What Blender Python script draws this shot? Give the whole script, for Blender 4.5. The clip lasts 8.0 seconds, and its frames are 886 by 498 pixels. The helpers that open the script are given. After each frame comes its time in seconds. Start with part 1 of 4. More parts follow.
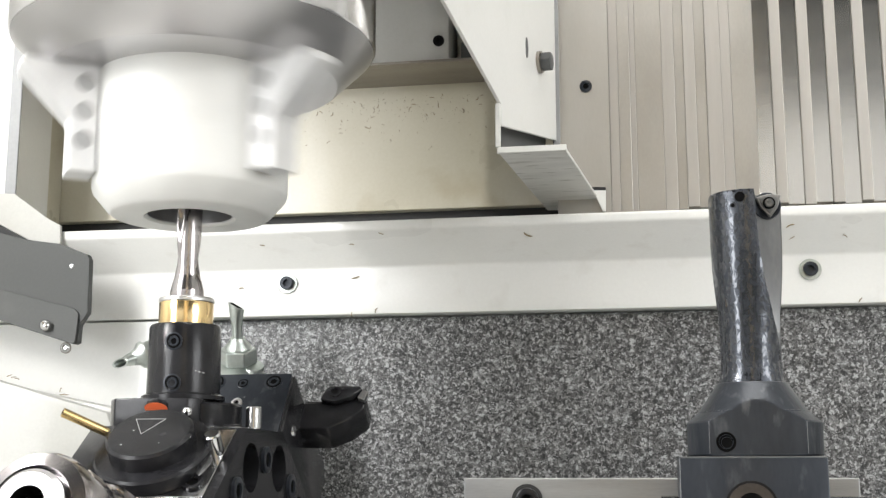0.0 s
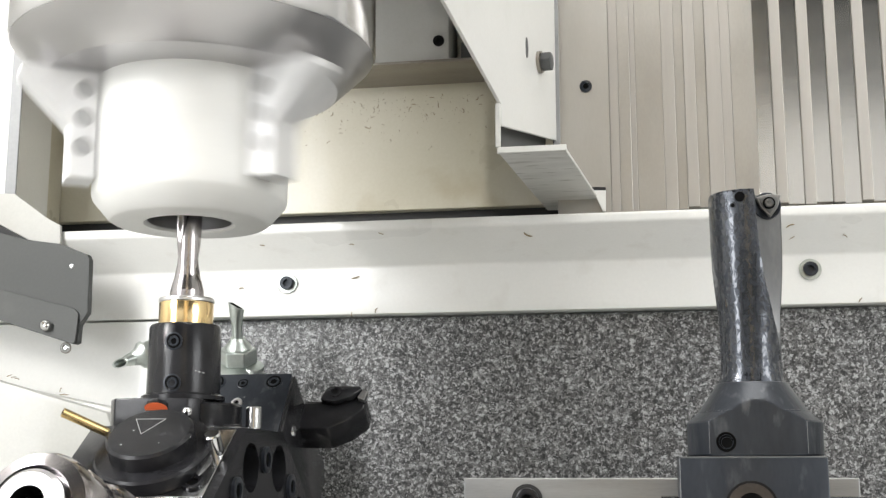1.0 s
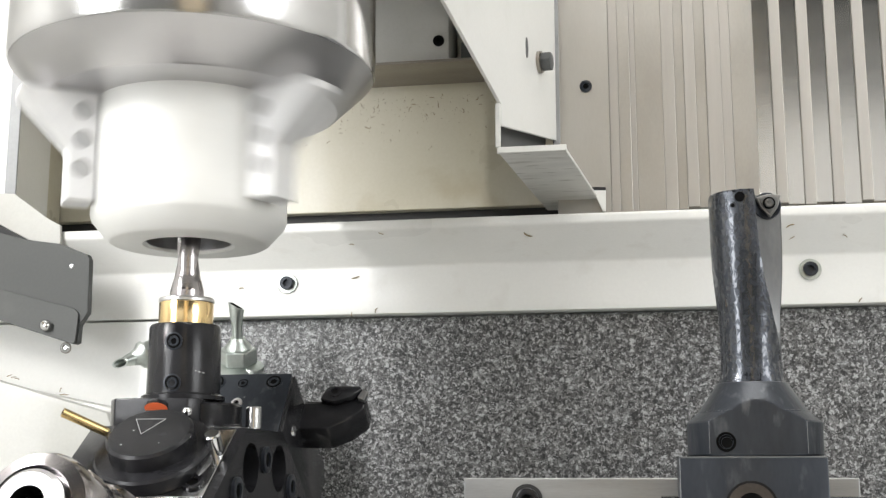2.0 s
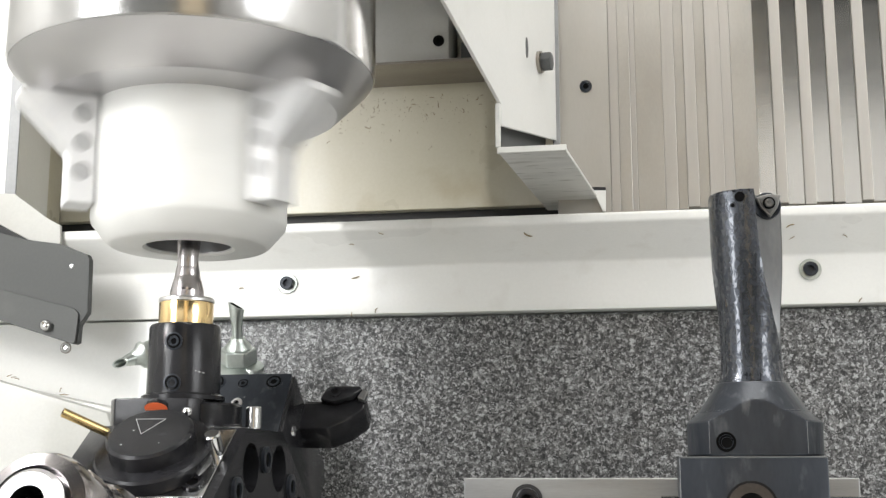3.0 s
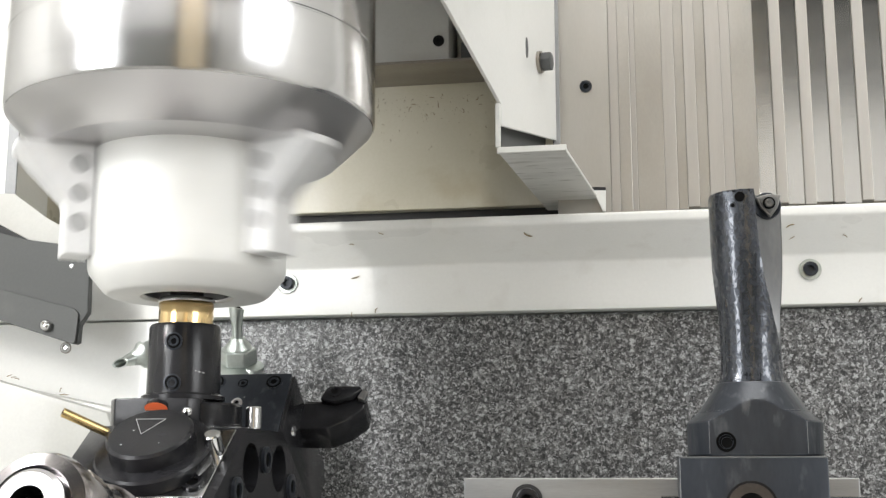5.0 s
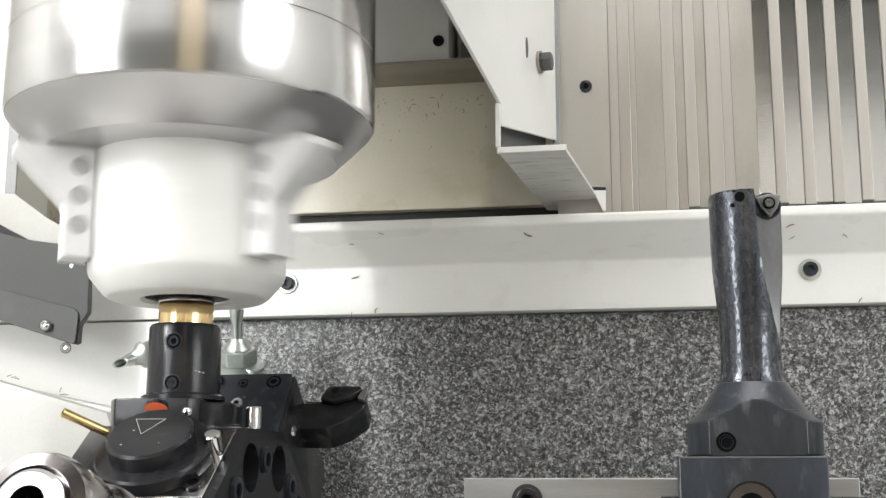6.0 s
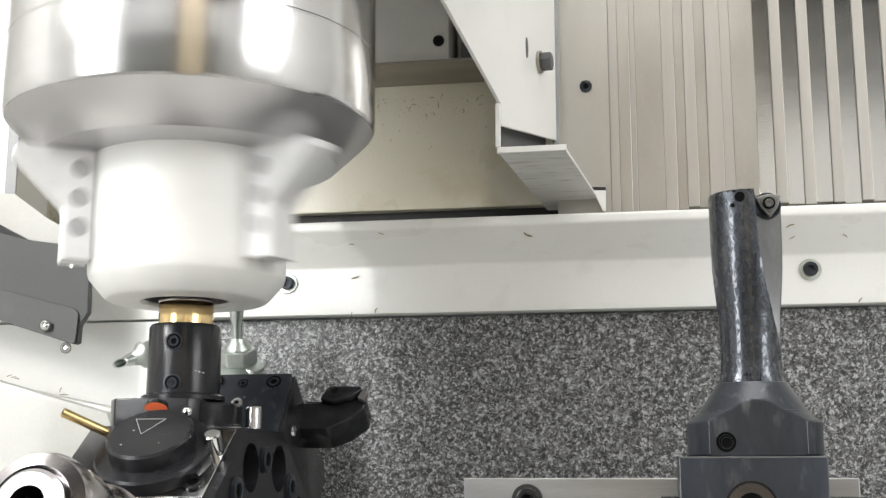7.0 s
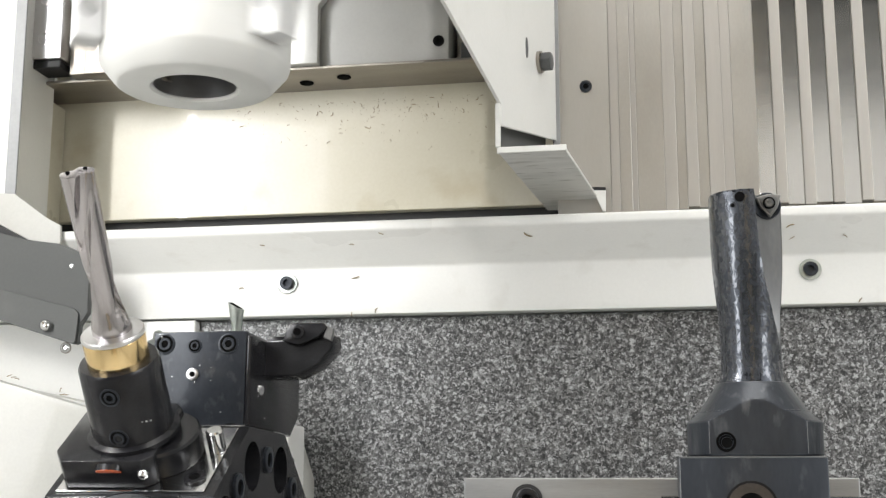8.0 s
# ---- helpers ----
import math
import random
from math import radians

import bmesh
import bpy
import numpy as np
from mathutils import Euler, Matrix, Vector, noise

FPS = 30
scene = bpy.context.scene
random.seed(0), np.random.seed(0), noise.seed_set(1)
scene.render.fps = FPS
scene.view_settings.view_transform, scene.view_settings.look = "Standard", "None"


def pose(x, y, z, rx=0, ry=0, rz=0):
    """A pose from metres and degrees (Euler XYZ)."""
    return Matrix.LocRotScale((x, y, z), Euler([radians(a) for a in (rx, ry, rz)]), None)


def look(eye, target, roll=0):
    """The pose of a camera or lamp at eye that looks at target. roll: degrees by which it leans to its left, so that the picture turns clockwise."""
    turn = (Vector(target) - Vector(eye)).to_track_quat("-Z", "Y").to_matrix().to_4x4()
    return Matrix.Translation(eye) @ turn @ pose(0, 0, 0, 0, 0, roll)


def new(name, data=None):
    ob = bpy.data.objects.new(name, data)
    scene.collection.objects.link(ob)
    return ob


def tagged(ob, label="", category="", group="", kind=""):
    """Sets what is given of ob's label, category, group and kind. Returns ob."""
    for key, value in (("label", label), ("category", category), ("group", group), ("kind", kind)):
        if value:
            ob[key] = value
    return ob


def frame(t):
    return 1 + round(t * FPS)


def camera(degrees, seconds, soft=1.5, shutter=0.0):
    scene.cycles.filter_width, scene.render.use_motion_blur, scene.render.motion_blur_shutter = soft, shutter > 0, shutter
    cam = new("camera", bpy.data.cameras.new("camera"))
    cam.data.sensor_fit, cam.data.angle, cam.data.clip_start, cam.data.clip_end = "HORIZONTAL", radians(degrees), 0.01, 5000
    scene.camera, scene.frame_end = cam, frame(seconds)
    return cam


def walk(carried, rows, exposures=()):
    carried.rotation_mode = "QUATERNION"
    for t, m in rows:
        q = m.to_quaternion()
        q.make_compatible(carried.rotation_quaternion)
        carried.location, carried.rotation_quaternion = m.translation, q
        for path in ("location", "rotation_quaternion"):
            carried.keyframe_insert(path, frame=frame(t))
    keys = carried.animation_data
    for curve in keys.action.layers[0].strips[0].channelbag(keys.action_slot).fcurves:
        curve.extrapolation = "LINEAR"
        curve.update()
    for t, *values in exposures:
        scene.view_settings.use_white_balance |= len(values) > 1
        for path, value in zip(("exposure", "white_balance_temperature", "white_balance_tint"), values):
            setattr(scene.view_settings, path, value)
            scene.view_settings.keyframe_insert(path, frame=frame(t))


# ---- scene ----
# ---------------------------------------------------------------- camera
cam = camera(39.23, 8.0, soft=1.35, shutter=0.3)
EYE = (0.0, 0.0, 1.30)
YAW, PITCH = radians(9.75), radians(10.48)
AIM = (EYE[0] - math.sin(YAW) * math.cos(PITCH), EYE[1] + math.cos(YAW) * math.cos(PITCH), EYE[2] + math.sin(PITCH))
walk(cam, [(0.0, look(EYE, AIM)), (8.0, look(EYE, AIM))], exposures=[(0.0, -0.14), (1.5, -0.20), (7.0, -0.19), (7.5, -0.23), (8.0, -0.28)])

# ---------------------------------------------------------------- world and lamps
world = bpy.data.worlds.new("World")
scene.world = world
world.use_nodes = True
world.node_tree.nodes["Background"].inputs["Color"].default_value = (0.75, 0.8, 0.85, 1)
world.node_tree.nodes["Background"].inputs["Strength"].default_value = 0.3


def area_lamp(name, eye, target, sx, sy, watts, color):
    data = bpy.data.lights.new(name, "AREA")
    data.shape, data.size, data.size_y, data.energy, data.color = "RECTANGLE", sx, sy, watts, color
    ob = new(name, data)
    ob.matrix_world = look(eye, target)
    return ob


area_lamp("machine_lamp", (-0.841, 0.273, 1.95), (-0.2505, 1.08, 1.70), 0.014, 0.42, 9.0, (1.0, 0.985, 0.96))
# Side sources set after the chuck's bright bands; no window is built.
area_lamp("side_light_west", (-0.80, 0.02, 1.62), (-0.10, 0.95, 1.45), 0.28, 0.8, 6.5, (0.97, 0.985, 1.0))
area_lamp("side_light_east", (1.05, 0.10, 1.80), (0.0, 1.05, 1.45), 0.7, 0.7, 11.5, (0.97, 0.985, 1.0))
# Added soft fill from above; no such lamp is known.
area_lamp("overhead_fill", (0.10, 0.50, 2.40), (0.0, 0.80, 1.3), 0.8, 0.4, 6.0, (1.0, 0.99, 0.97))
# Added fills that brighten the unseen wall mirrored in chuck and cover.
area_lamp("wall_fill_west", (-0.50, -0.90, 2.40), (-0.40, -1.5, 2.0), 0.7, 0.2, 7.0, (1.0, 0.985, 0.96))
area_lamp("wall_fill_east", (0.75, -0.90, 2.40), (0.62, -1.5, 1.95), 0.5, 0.2, 8.0, (1.0, 0.985, 0.96))
# Added fill inside the machine that brightens the strips mirrored in the chuck.
area_lamp("strip_fill", (0.12, 0.12, 2.40), (0.11, -0.36, 1.75), 0.5, 0.10, 9.0, (1.0, 0.96, 0.9))


# ---------------------------------------------------------------- materials
def nodes_of(name):
    mat = bpy.data.materials.new(name)
    mat.use_nodes = True
    return mat, mat.node_tree.nodes, mat.node_tree.links, mat.node_tree.nodes["Principled BSDF"]


def surface(name, dark, light, rough=(0.4, 0.55), metal=0.0, scale=30.0, fine=600.0, bump=0.05, stretch=(1, 1, 1), spots=0.0, spot_color=(0.2, 0.18, 0.14), spot_scale=18.0, coat=0.0, aniso=0.0):
    """Two scales of variation in colour and gloss, fine relief and a few stains."""
    mat, n, l, bsdf = nodes_of(name)
    co = n.new("ShaderNodeTexCoord")
    mp = n.new("ShaderNodeMapping")
    mp.inputs["Scale"].default_value = stretch
    l.new(co.outputs["Object"], mp.inputs["Vector"])
    big, small = n.new("ShaderNodeTexNoise"), n.new("ShaderNodeTexNoise")
    big.inputs["Scale"].default_value, small.inputs["Scale"].default_value = scale, fine
    big.inputs["Detail"].default_value, small.inputs["Detail"].default_value = 4, 3
    for t in (big, small):
        l.new(mp.outputs["Vector"], t.inputs["Vector"])
    mix = n.new("ShaderNodeMix")
    mix.data_type = "RGBA"
    mix.inputs["A"].default_value, mix.inputs["B"].default_value = (*dark, 1), (*light, 1)
    add = n.new("ShaderNodeMath")
    add.operation = "MULTIPLY_ADD"
    add.inputs[1].default_value = 0.35
    l.new(small.outputs["Fac"], add.inputs[0])
    l.new(big.outputs["Fac"], add.inputs[2])
    ramp = n.new("ShaderNodeMapRange")
    ramp.inputs["From Min"].default_value, ramp.inputs["From Max"].default_value = 0.4, 0.95
    l.new(add.outputs[0], ramp.inputs["Value"])
    l.new(ramp.outputs["Result"], mix.inputs["Factor"])
    color = mix.outputs["Result"]
    if spots:
        sp = n.new("ShaderNodeTexNoise")
        sp.inputs["Scale"].default_value, sp.inputs["Detail"].default_value = spot_scale, 6
        l.new(mp.outputs["Vector"], sp.inputs["Vector"])
        sr = n.new("ShaderNodeMapRange")
        sr.inputs["From Min"].default_value, sr.inputs["From Max"].default_value = 0.58, 0.78
        sr.inputs["To Max"].default_value = spots
        l.new(sp.outputs["Fac"], sr.inputs["Value"])
        m2 = n.new("ShaderNodeMix")
        m2.data_type = "RGBA"
        m2.inputs["B"].default_value = (*spot_color, 1)
        l.new(color, m2.inputs["A"])
        l.new(sr.outputs["Result"], m2.inputs["Factor"])
        color = m2.outputs["Result"]
    l.new(color, bsdf.inputs["Base Color"])
    rr = n.new("ShaderNodeMapRange")
    rr.inputs["To Min"].default_value, rr.inputs["To Max"].default_value = rough
    l.new(big.outputs["Fac"], rr.inputs["Value"])
    l.new(rr.outputs["Result"], bsdf.inputs["Roughness"])
    bsdf.inputs["Metallic"].default_value = metal
    bsdf.inputs["Coat Weight"].default_value = coat
    bsdf.inputs["Anisotropic"].default_value = aniso
    if bump:
        bp = n.new("ShaderNodeBump")
        bp.inputs["Strength"].default_value, bp.inputs["Distance"].default_value = bump, 0.001
        l.new(small.outputs["Fac"], bp.inputs["Height"])
        l.new(bp.outputs["Normal"], bsdf.inputs["Normal"])
    return mat


def granite_material():
    mat, n, l, bsdf = nodes_of("speckled granite")
    co = n.new("ShaderNodeTexCoord")
    base = n.new("ShaderNodeTexVoronoi")
    base.inputs["Scale"].default_value = 560
    warp = n.new("ShaderNodeTexNoise")
    warp.inputs["Scale"].default_value, warp.inputs["Detail"].default_value = 260, 5
    l.new(co.outputs["Object"], warp.inputs["Vector"])
    mixv = n.new("ShaderNodeMix")
    mixv.data_type = "VECTOR"
    mixv.inputs["Factor"].default_value = 0.008
    l.new(co.outputs["Object"], mixv.inputs["A"])
    l.new(warp.outputs["Color"], mixv.inputs["B"])
    l.new(mixv.outputs["Result"], base.inputs["Vector"])
    sep = n.new("ShaderNodeSeparateColor")
    l.new(base.outputs["Color"], sep.inputs["Color"])
    clump = n.new("ShaderNodeTexNoise")
    clump.inputs["Scale"].default_value, clump.inputs["Detail"].default_value = 290, 7
    clump.inputs["Roughness"].default_value = 0.7
    l.new(co.outputs["Object"], clump.inputs["Vector"])
    m = n.new("ShaderNodeMath")
    m.operation = "MULTIPLY_ADD"
    m.inputs[1].default_value = 0.42
    l.new(sep.outputs["Red"], m.inputs[0])
    l.new(clump.outputs["Fac"], m.inputs[2])
    ramp = n.new("ShaderNodeValToRGB")
    e = ramp.color_ramp.elements
    e[0].position, e[0].color = 0.50, (0.019, 0.020, 0.022, 1)
    e[1].position, e[1].color = 0.93, (0.41, 0.416, 0.422, 1)
    for pos, c in ((0.60, 0.050), (0.72, 0.116), (0.84, 0.21)):
        k = e.new(pos)
        k.color = (c, c * 1.01, c * 1.02, 1)
    l.new(m.outputs[0], ramp.inputs["Fac"])
    l.new(ramp.outputs["Color"], bsdf.inputs["Base Color"])
    bsdf.inputs["Roughness"].default_value = 0.36
    bp = n.new("ShaderNodeBump")
    bp.inputs["Strength"].default_value, bp.inputs["Distance"].default_value = 0.08, 0.0006
    l.new(clump.outputs["Fac"], bp.inputs["Height"])
    l.new(bp.outputs["Normal"], bsdf.inputs["Normal"])
    return mat


def wet_metal(name, dark, light, rough, metal, stretch, film_scale=170, coat=1.0):
    """Dull steel partly covered by an oil film that draws together into long islands."""
    mat, n, l, bsdf = nodes_of(name)
    co, mp = n.new("ShaderNodeTexCoord"), n.new("ShaderNodeMapping")
    mp.inputs["Scale"].default_value = stretch
    l.new(co.outputs["Object"], mp.inputs["Vector"])
    film, grain = n.new("ShaderNodeTexNoise"), n.new("ShaderNodeTexNoise")
    film.inputs["Scale"].default_value, film.inputs["Detail"].default_value, film.inputs["Distortion"].default_value = film_scale, 5, 0.8
    grain.inputs["Scale"].default_value, grain.inputs["Detail"].default_value = 900, 3
    for k in (film, grain):
        l.new(mp.outputs["Vector"], k.inputs["Vector"])
    island = n.new("ShaderNodeMapRange")
    island.inputs["From Min"].default_value, island.inputs["From Max"].default_value = 0.44, 0.56
    l.new(film.outputs["Fac"], island.inputs["Value"])
    gloss = n.new("ShaderNodeMapRange")
    gloss.inputs["To Min"].default_value, gloss.inputs["To Max"].default_value = rough[1], rough[0]
    l.new(island.outputs["Result"], gloss.inputs["Value"])
    l.new(gloss.outputs["Result"], bsdf.inputs["Roughness"])
    mix = n.new("ShaderNodeMix")
    mix.data_type = "RGBA"
    mix.inputs["A"].default_value, mix.inputs["B"].default_value = (*dark, 1), (*light, 1)
    l.new(grain.outputs["Fac"], mix.inputs["Factor"])
    l.new(mix.outputs["Result"], bsdf.inputs["Base Color"])
    height = n.new("ShaderNodeMath")
    height.operation = "MULTIPLY_ADD"
    height.inputs[1].default_value = 0.12
    l.new(grain.outputs["Fac"], height.inputs[0])
    l.new(island.outputs["Result"], height.inputs[2])
    bp = n.new("ShaderNodeBump")
    bp.inputs["Strength"].default_value, bp.inputs["Distance"].default_value = 0.07, 0.0004
    l.new(height.outputs[0], bp.inputs["Height"])
    l.new(bp.outputs["Normal"], bsdf.inputs["Normal"])
    bsdf.inputs["Metallic"].default_value = metal
    bsdf.inputs["Coat Roughness"].default_value = 0.10
    wet = n.new("ShaderNodeMath")
    wet.operation = "MULTIPLY"
    wet.inputs[1].default_value = coat
    l.new(island.outputs["Result"], wet.inputs[0])
    l.new(wet.outputs[0], bsdf.inputs["Coat Weight"])
    return mat


def brushed(name, color, rough, stretch, metal=1.0, contrast=0.25, bump=0.1):
    """Machined metal with long fine scratches."""
    dark = tuple(c * (1 - contrast) for c in color)
    return surface(name, dark, color, rough, metal, scale=40, fine=900, bump=bump, stretch=stretch)


WHITE = surface("off-white enamel", (0.73, 0.729, 0.705), (0.81, 0.808, 0.785), (0.28, 0.42), 0, 7, 350, 0.04, spots=0.25, spot_color=(0.62, 0.62, 0.56), coat=0.2)
CREAM = surface("cream enamel with oil film", (0.58, 0.545, 0.43), (0.67, 0.64, 0.54), (0.2, 0.42), 0, 9, 300, 0.05, spots=0.6, spot_color=(0.46, 0.39, 0.25), spot_scale=16, coat=0.3)
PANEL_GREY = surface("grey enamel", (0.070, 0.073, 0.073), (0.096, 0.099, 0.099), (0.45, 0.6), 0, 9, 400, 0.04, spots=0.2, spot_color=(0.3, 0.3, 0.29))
SIDE_GREY = surface("grey enamel, lightly oiled", (0.060, 0.063, 0.062), (0.080, 0.083, 0.081), (0.55, 0.7), 0, 9, 400, 0.04, spots=0.25, spot_color=(0.14, 0.14, 0.13))
GRANITE = granite_material()
COVER = brushed("rolled cover sheet", (0.57, 0.555, 0.525), (0.12, 0.20), (0.06, 0.06, 1.6), contrast=0.10, bump=0.02)
COVER_EDGE = brushed("dull cover edge", (0.46, 0.44, 0.41), (0.42, 0.55), (2.0, 2.0, 0.12), contrast=0.15, bump=0.03)
COVER_MID = brushed("worn cover sheet", (0.455, 0.44, 0.41), (0.34, 0.48), (0.6, 0.6, 0.25), contrast=0.18, bump=0.03)
END_PLATE = surface("smudged aluminium", (0.415, 0.40, 0.37), (0.46, 0.445, 0.415), (0.42, 0.55), 1.0, 30, 600, 0.03, stretch=(1, 1, 0.3), spots=0.55, spot_color=(0.20, 0.19, 0.18), spot_scale=16)
TURNED = surface("turned bright steel", (0.645, 0.64, 0.645), (0.70, 0.695, 0.70), (0.14, 0.22), 1.0, 9, 40, 0.01, stretch=(0.35, 0.35, 9))
# Lower tone of the wall added out of view.
UNSEEN_GREY = surface("unseen grey wall tone", (0.28, 0.285, 0.28), (0.34, 0.345, 0.34), (0.6, 0.8), 0, 6, 100, 0.03)
SCUFFED = surface("scuffed off-white enamel", (0.60, 0.595, 0.57), (0.76, 0.755, 0.73), (0.3, 0.45), 0, 26, 300, 0.05, stretch=(1, 4, 1), spots=0.9, spot_color=(0.20, 0.18, 0.15), spot_scale=34)
LEDGE = surface("stained off-white enamel", (0.75, 0.749, 0.725), (0.83, 0.828, 0.805), (0.22, 0.36), 0, 7, 350, 0.04, stretch=(1, 2.5, 1), spots=0.25, spot_color=(0.58, 0.55, 0.50), spot_scale=45, coat=0.25)
# Darker copy of WHITE for parts that the lamps would wash out.
DIMMED_WHITE = surface("spotted off-white enamel, darkened against the lamps", (0.43, 0.428, 0.40), (0.52, 0.517, 0.485), (0.3, 0.45), 0, 12, 350, 0.05, spots=0.4, spot_color=(0.42, 0.40, 0.35), coat=0.2)
GREY_TRIM = surface("dull grey trim", (0.24, 0.245, 0.25), (0.32, 0.325, 0.33), (0.4, 0.55), 0.2, 20, 300, 0.04)
BOLT_GREY = surface("grey bolt steel", (0.33, 0.33, 0.33), (0.40, 0.40, 0.40), (0.4, 0.55), 0.1, 60, 300, 0.04)
PLATE_GREY = surface("pale grey plate", (0.52, 0.52, 0.505), (0.60, 0.60, 0.585), (0.3, 0.45), 0.25, 10, 300, 0.04, spots=0.2, spot_color=(0.42, 0.41, 0.39))
# Tones of the unseen wall and ceiling, chosen for what the metal mirrors.
UNSEEN_PALE = surface("unseen pale wall tone", (0.66, 0.665, 0.67), (0.74, 0.745, 0.75), (0.6, 0.8), 0, 6, 100, 0.03)
UNSEEN_DARK = surface("unseen dark wall tone", (0.05, 0.053, 0.055), (0.08, 0.083, 0.085), (0.6, 0.8), 0, 6, 100, 0.03)
ALU_FLAT = brushed("milled aluminium", (0.455, 0.46, 0.465), (0.32, 0.5), (0.2, 2.0, 2.0))
STEEL = brushed("turned steel", (0.72, 0.71, 0.71), (0.22, 0.36), (1.0, 1.0, 0.4), contrast=0.12)
FACE_STEEL = brushed("ground chuck face", (0.60, 0.59, 0.595), (0.28, 0.38), (1, 1, 1), contrast=0.12, bump=0.02)
GREY_STEEL = brushed("oiled dull steel", (0.40, 0.37, 0.33), (0.4, 0.55), (0.3, 1, 1), contrast=0.3)
CHROME = brushed("bright steel", (0.82, 0.82, 0.82), (0.08, 0.2), (1, 1, 1), contrast=0.08, bump=0.02)
GALV = surface("zinc-plated steel", (0.42, 0.46, 0.44), (0.62, 0.66, 0.63), (0.25, 0.45), 1.0, 60, 500, 0.08)
BLACK = surface("black oxide steel, oiled", (0.009, 0.009, 0.010), (0.022, 0.022, 0.025), (0.09, 0.30), 0.1, 55, 900, 0.10, spots=0.35, spot_color=(0.05, 0.05, 0.055), spot_scale=70)
BLACK.node_tree.nodes["Principled BSDF"].inputs["Specular IOR Level"].default_value = 0.32
GUNMETAL = surface("phosphated grey steel, oiled", (0.016, 0.019, 0.025), (0.032, 0.037, 0.046), (0.26, 0.44), 0.3, 40, 420, 0.12, stretch=(1, 1, 0.35), spots=0.45, spot_color=(0.12, 0.122, 0.13), spot_scale=130, coat=0.1)
GUNMETAL.node_tree.nodes["Principled BSDF"].inputs["Specular IOR Level"].default_value = 0.3
WET_STEEL = wet_metal("dark drill steel under broken oil film", (0.030, 0.034, 0.042), (0.060, 0.065, 0.076), (0.12, 0.36), 0.7, (1, 1, 0.52), 430, 0.9)
FLANGE = surface("dark phosphated flange, oily", (0.018, 0.022, 0.029), (0.037, 0.042, 0.052), (0.26, 0.42), 0.35, 60, 420, 0.14, stretch=(1, 1, 0.35), spots=0.55, spot_color=(0.15, 0.155, 0.165), spot_scale=150, coat=0.12)
FLUTE = surface("milled flute steel", (0.13, 0.133, 0.135), (0.20, 0.203, 0.205), (0.40, 0.52), 0.85, 60, 500, 0.05, stretch=(1, 1, 0.4))
# Near-black that stands for the shade inside holes and sockets.
HOLE_SHADE = surface("near-black for the shade in holes", (0.003, 0.003, 0.003), (0.006, 0.006, 0.006), (0.9, 1.0), 0, 30, 300, 0.0)
HOLE_SHADE.node_tree.nodes["Principled BSDF"].inputs["Specular IOR Level"].default_value = 0.05
# Black for rubber parts and for gaps that fall into shade.
GAP = surface("black for rubber and shaded gaps", (0.010, 0.010, 0.011), (0.02, 0.02, 0.02), (0.5, 0.7), 0, 40, 300, 0.05)
GOLD = surface("gold titanium coating", (0.80, 0.58, 0.28), (0.90, 0.68, 0.37), (0.12, 0.2), 1.0, 60, 700, 0.04, stretch=(1, 1, 0.2))
BRASS = surface("brass tube", (0.42, 0.29, 0.12), (0.58, 0.43, 0.21), (0.18, 0.3), 1.0, 60, 500, 0.05)
CARBIDE = surface("polished carbide", (0.36, 0.34, 0.345), (0.52, 0.49, 0.495), (0.12, 0.24), 1.0, 40, 700, 0.06, stretch=(1, 1, 0.3))
INSERT = surface("grey coated insert", (0.13, 0.13, 0.128), (0.21, 0.21, 0.205), (0.3, 0.4), 0.5, 200, 900, 0.05)
ORANGE = surface("orange paint", (0.75, 0.12, 0.03), (0.85, 0.17, 0.05), (0.4, 0.5), 0, 100, 700, 0.03)
JAW = surface("bright milled jaw steel", (0.62, 0.62, 0.625), (0.72, 0.72, 0.72), (0.35, 0.5), 0.25, 50, 500, 0.05)
BORE = brushed("freshly bored steel", (0.66, 0.66, 0.665), (0.28, 0.42), (1, 1, 3), contrast=0.2, bump=0.03)
CASTING = surface("pale bare casting", (0.68, 0.68, 0.66), (0.76, 0.76, 0.74), (0.45, 0.6), 0.1, 40, 500, 0.06)
TAN = surface("tan door strip", (0.70, 0.54, 0.34), (0.80, 0.64, 0.42), (0.5, 0.6), 0, 30, 300, 0.03)
CHIP = surface("dark steel chip", (0.20, 0.15, 0.09), (0.36, 0.28, 0.17), (0.3, 0.5), 0.6, 200, 900, 0.0)
MARK = surface("pale engraved mark", (0.30, 0.30, 0.30), (0.42, 0.42, 0.42), (0.4, 0.5), 0, 200, 900, 0.0)


# ---------------------------------------------------------------- mesh helpers
def part(name, bm, material, parent=None, label="", smooth=None):
    me = bpy.data.meshes.new(name)
    bmesh.ops.recalc_face_normals(bm, faces=bm.faces[:])
    bm.to_mesh(me)
    bm.free()
    me.materials.append(material)
    if smooth is not None:
        for p in me.polygons:
            p.use_smooth = True
        me.set_sharp_from_angle(angle=radians(smooth))
    ob = new(name, me)
    if parent is not None:
        ob.parent = parent
    if label:
        tagged(ob, label)
    return ob


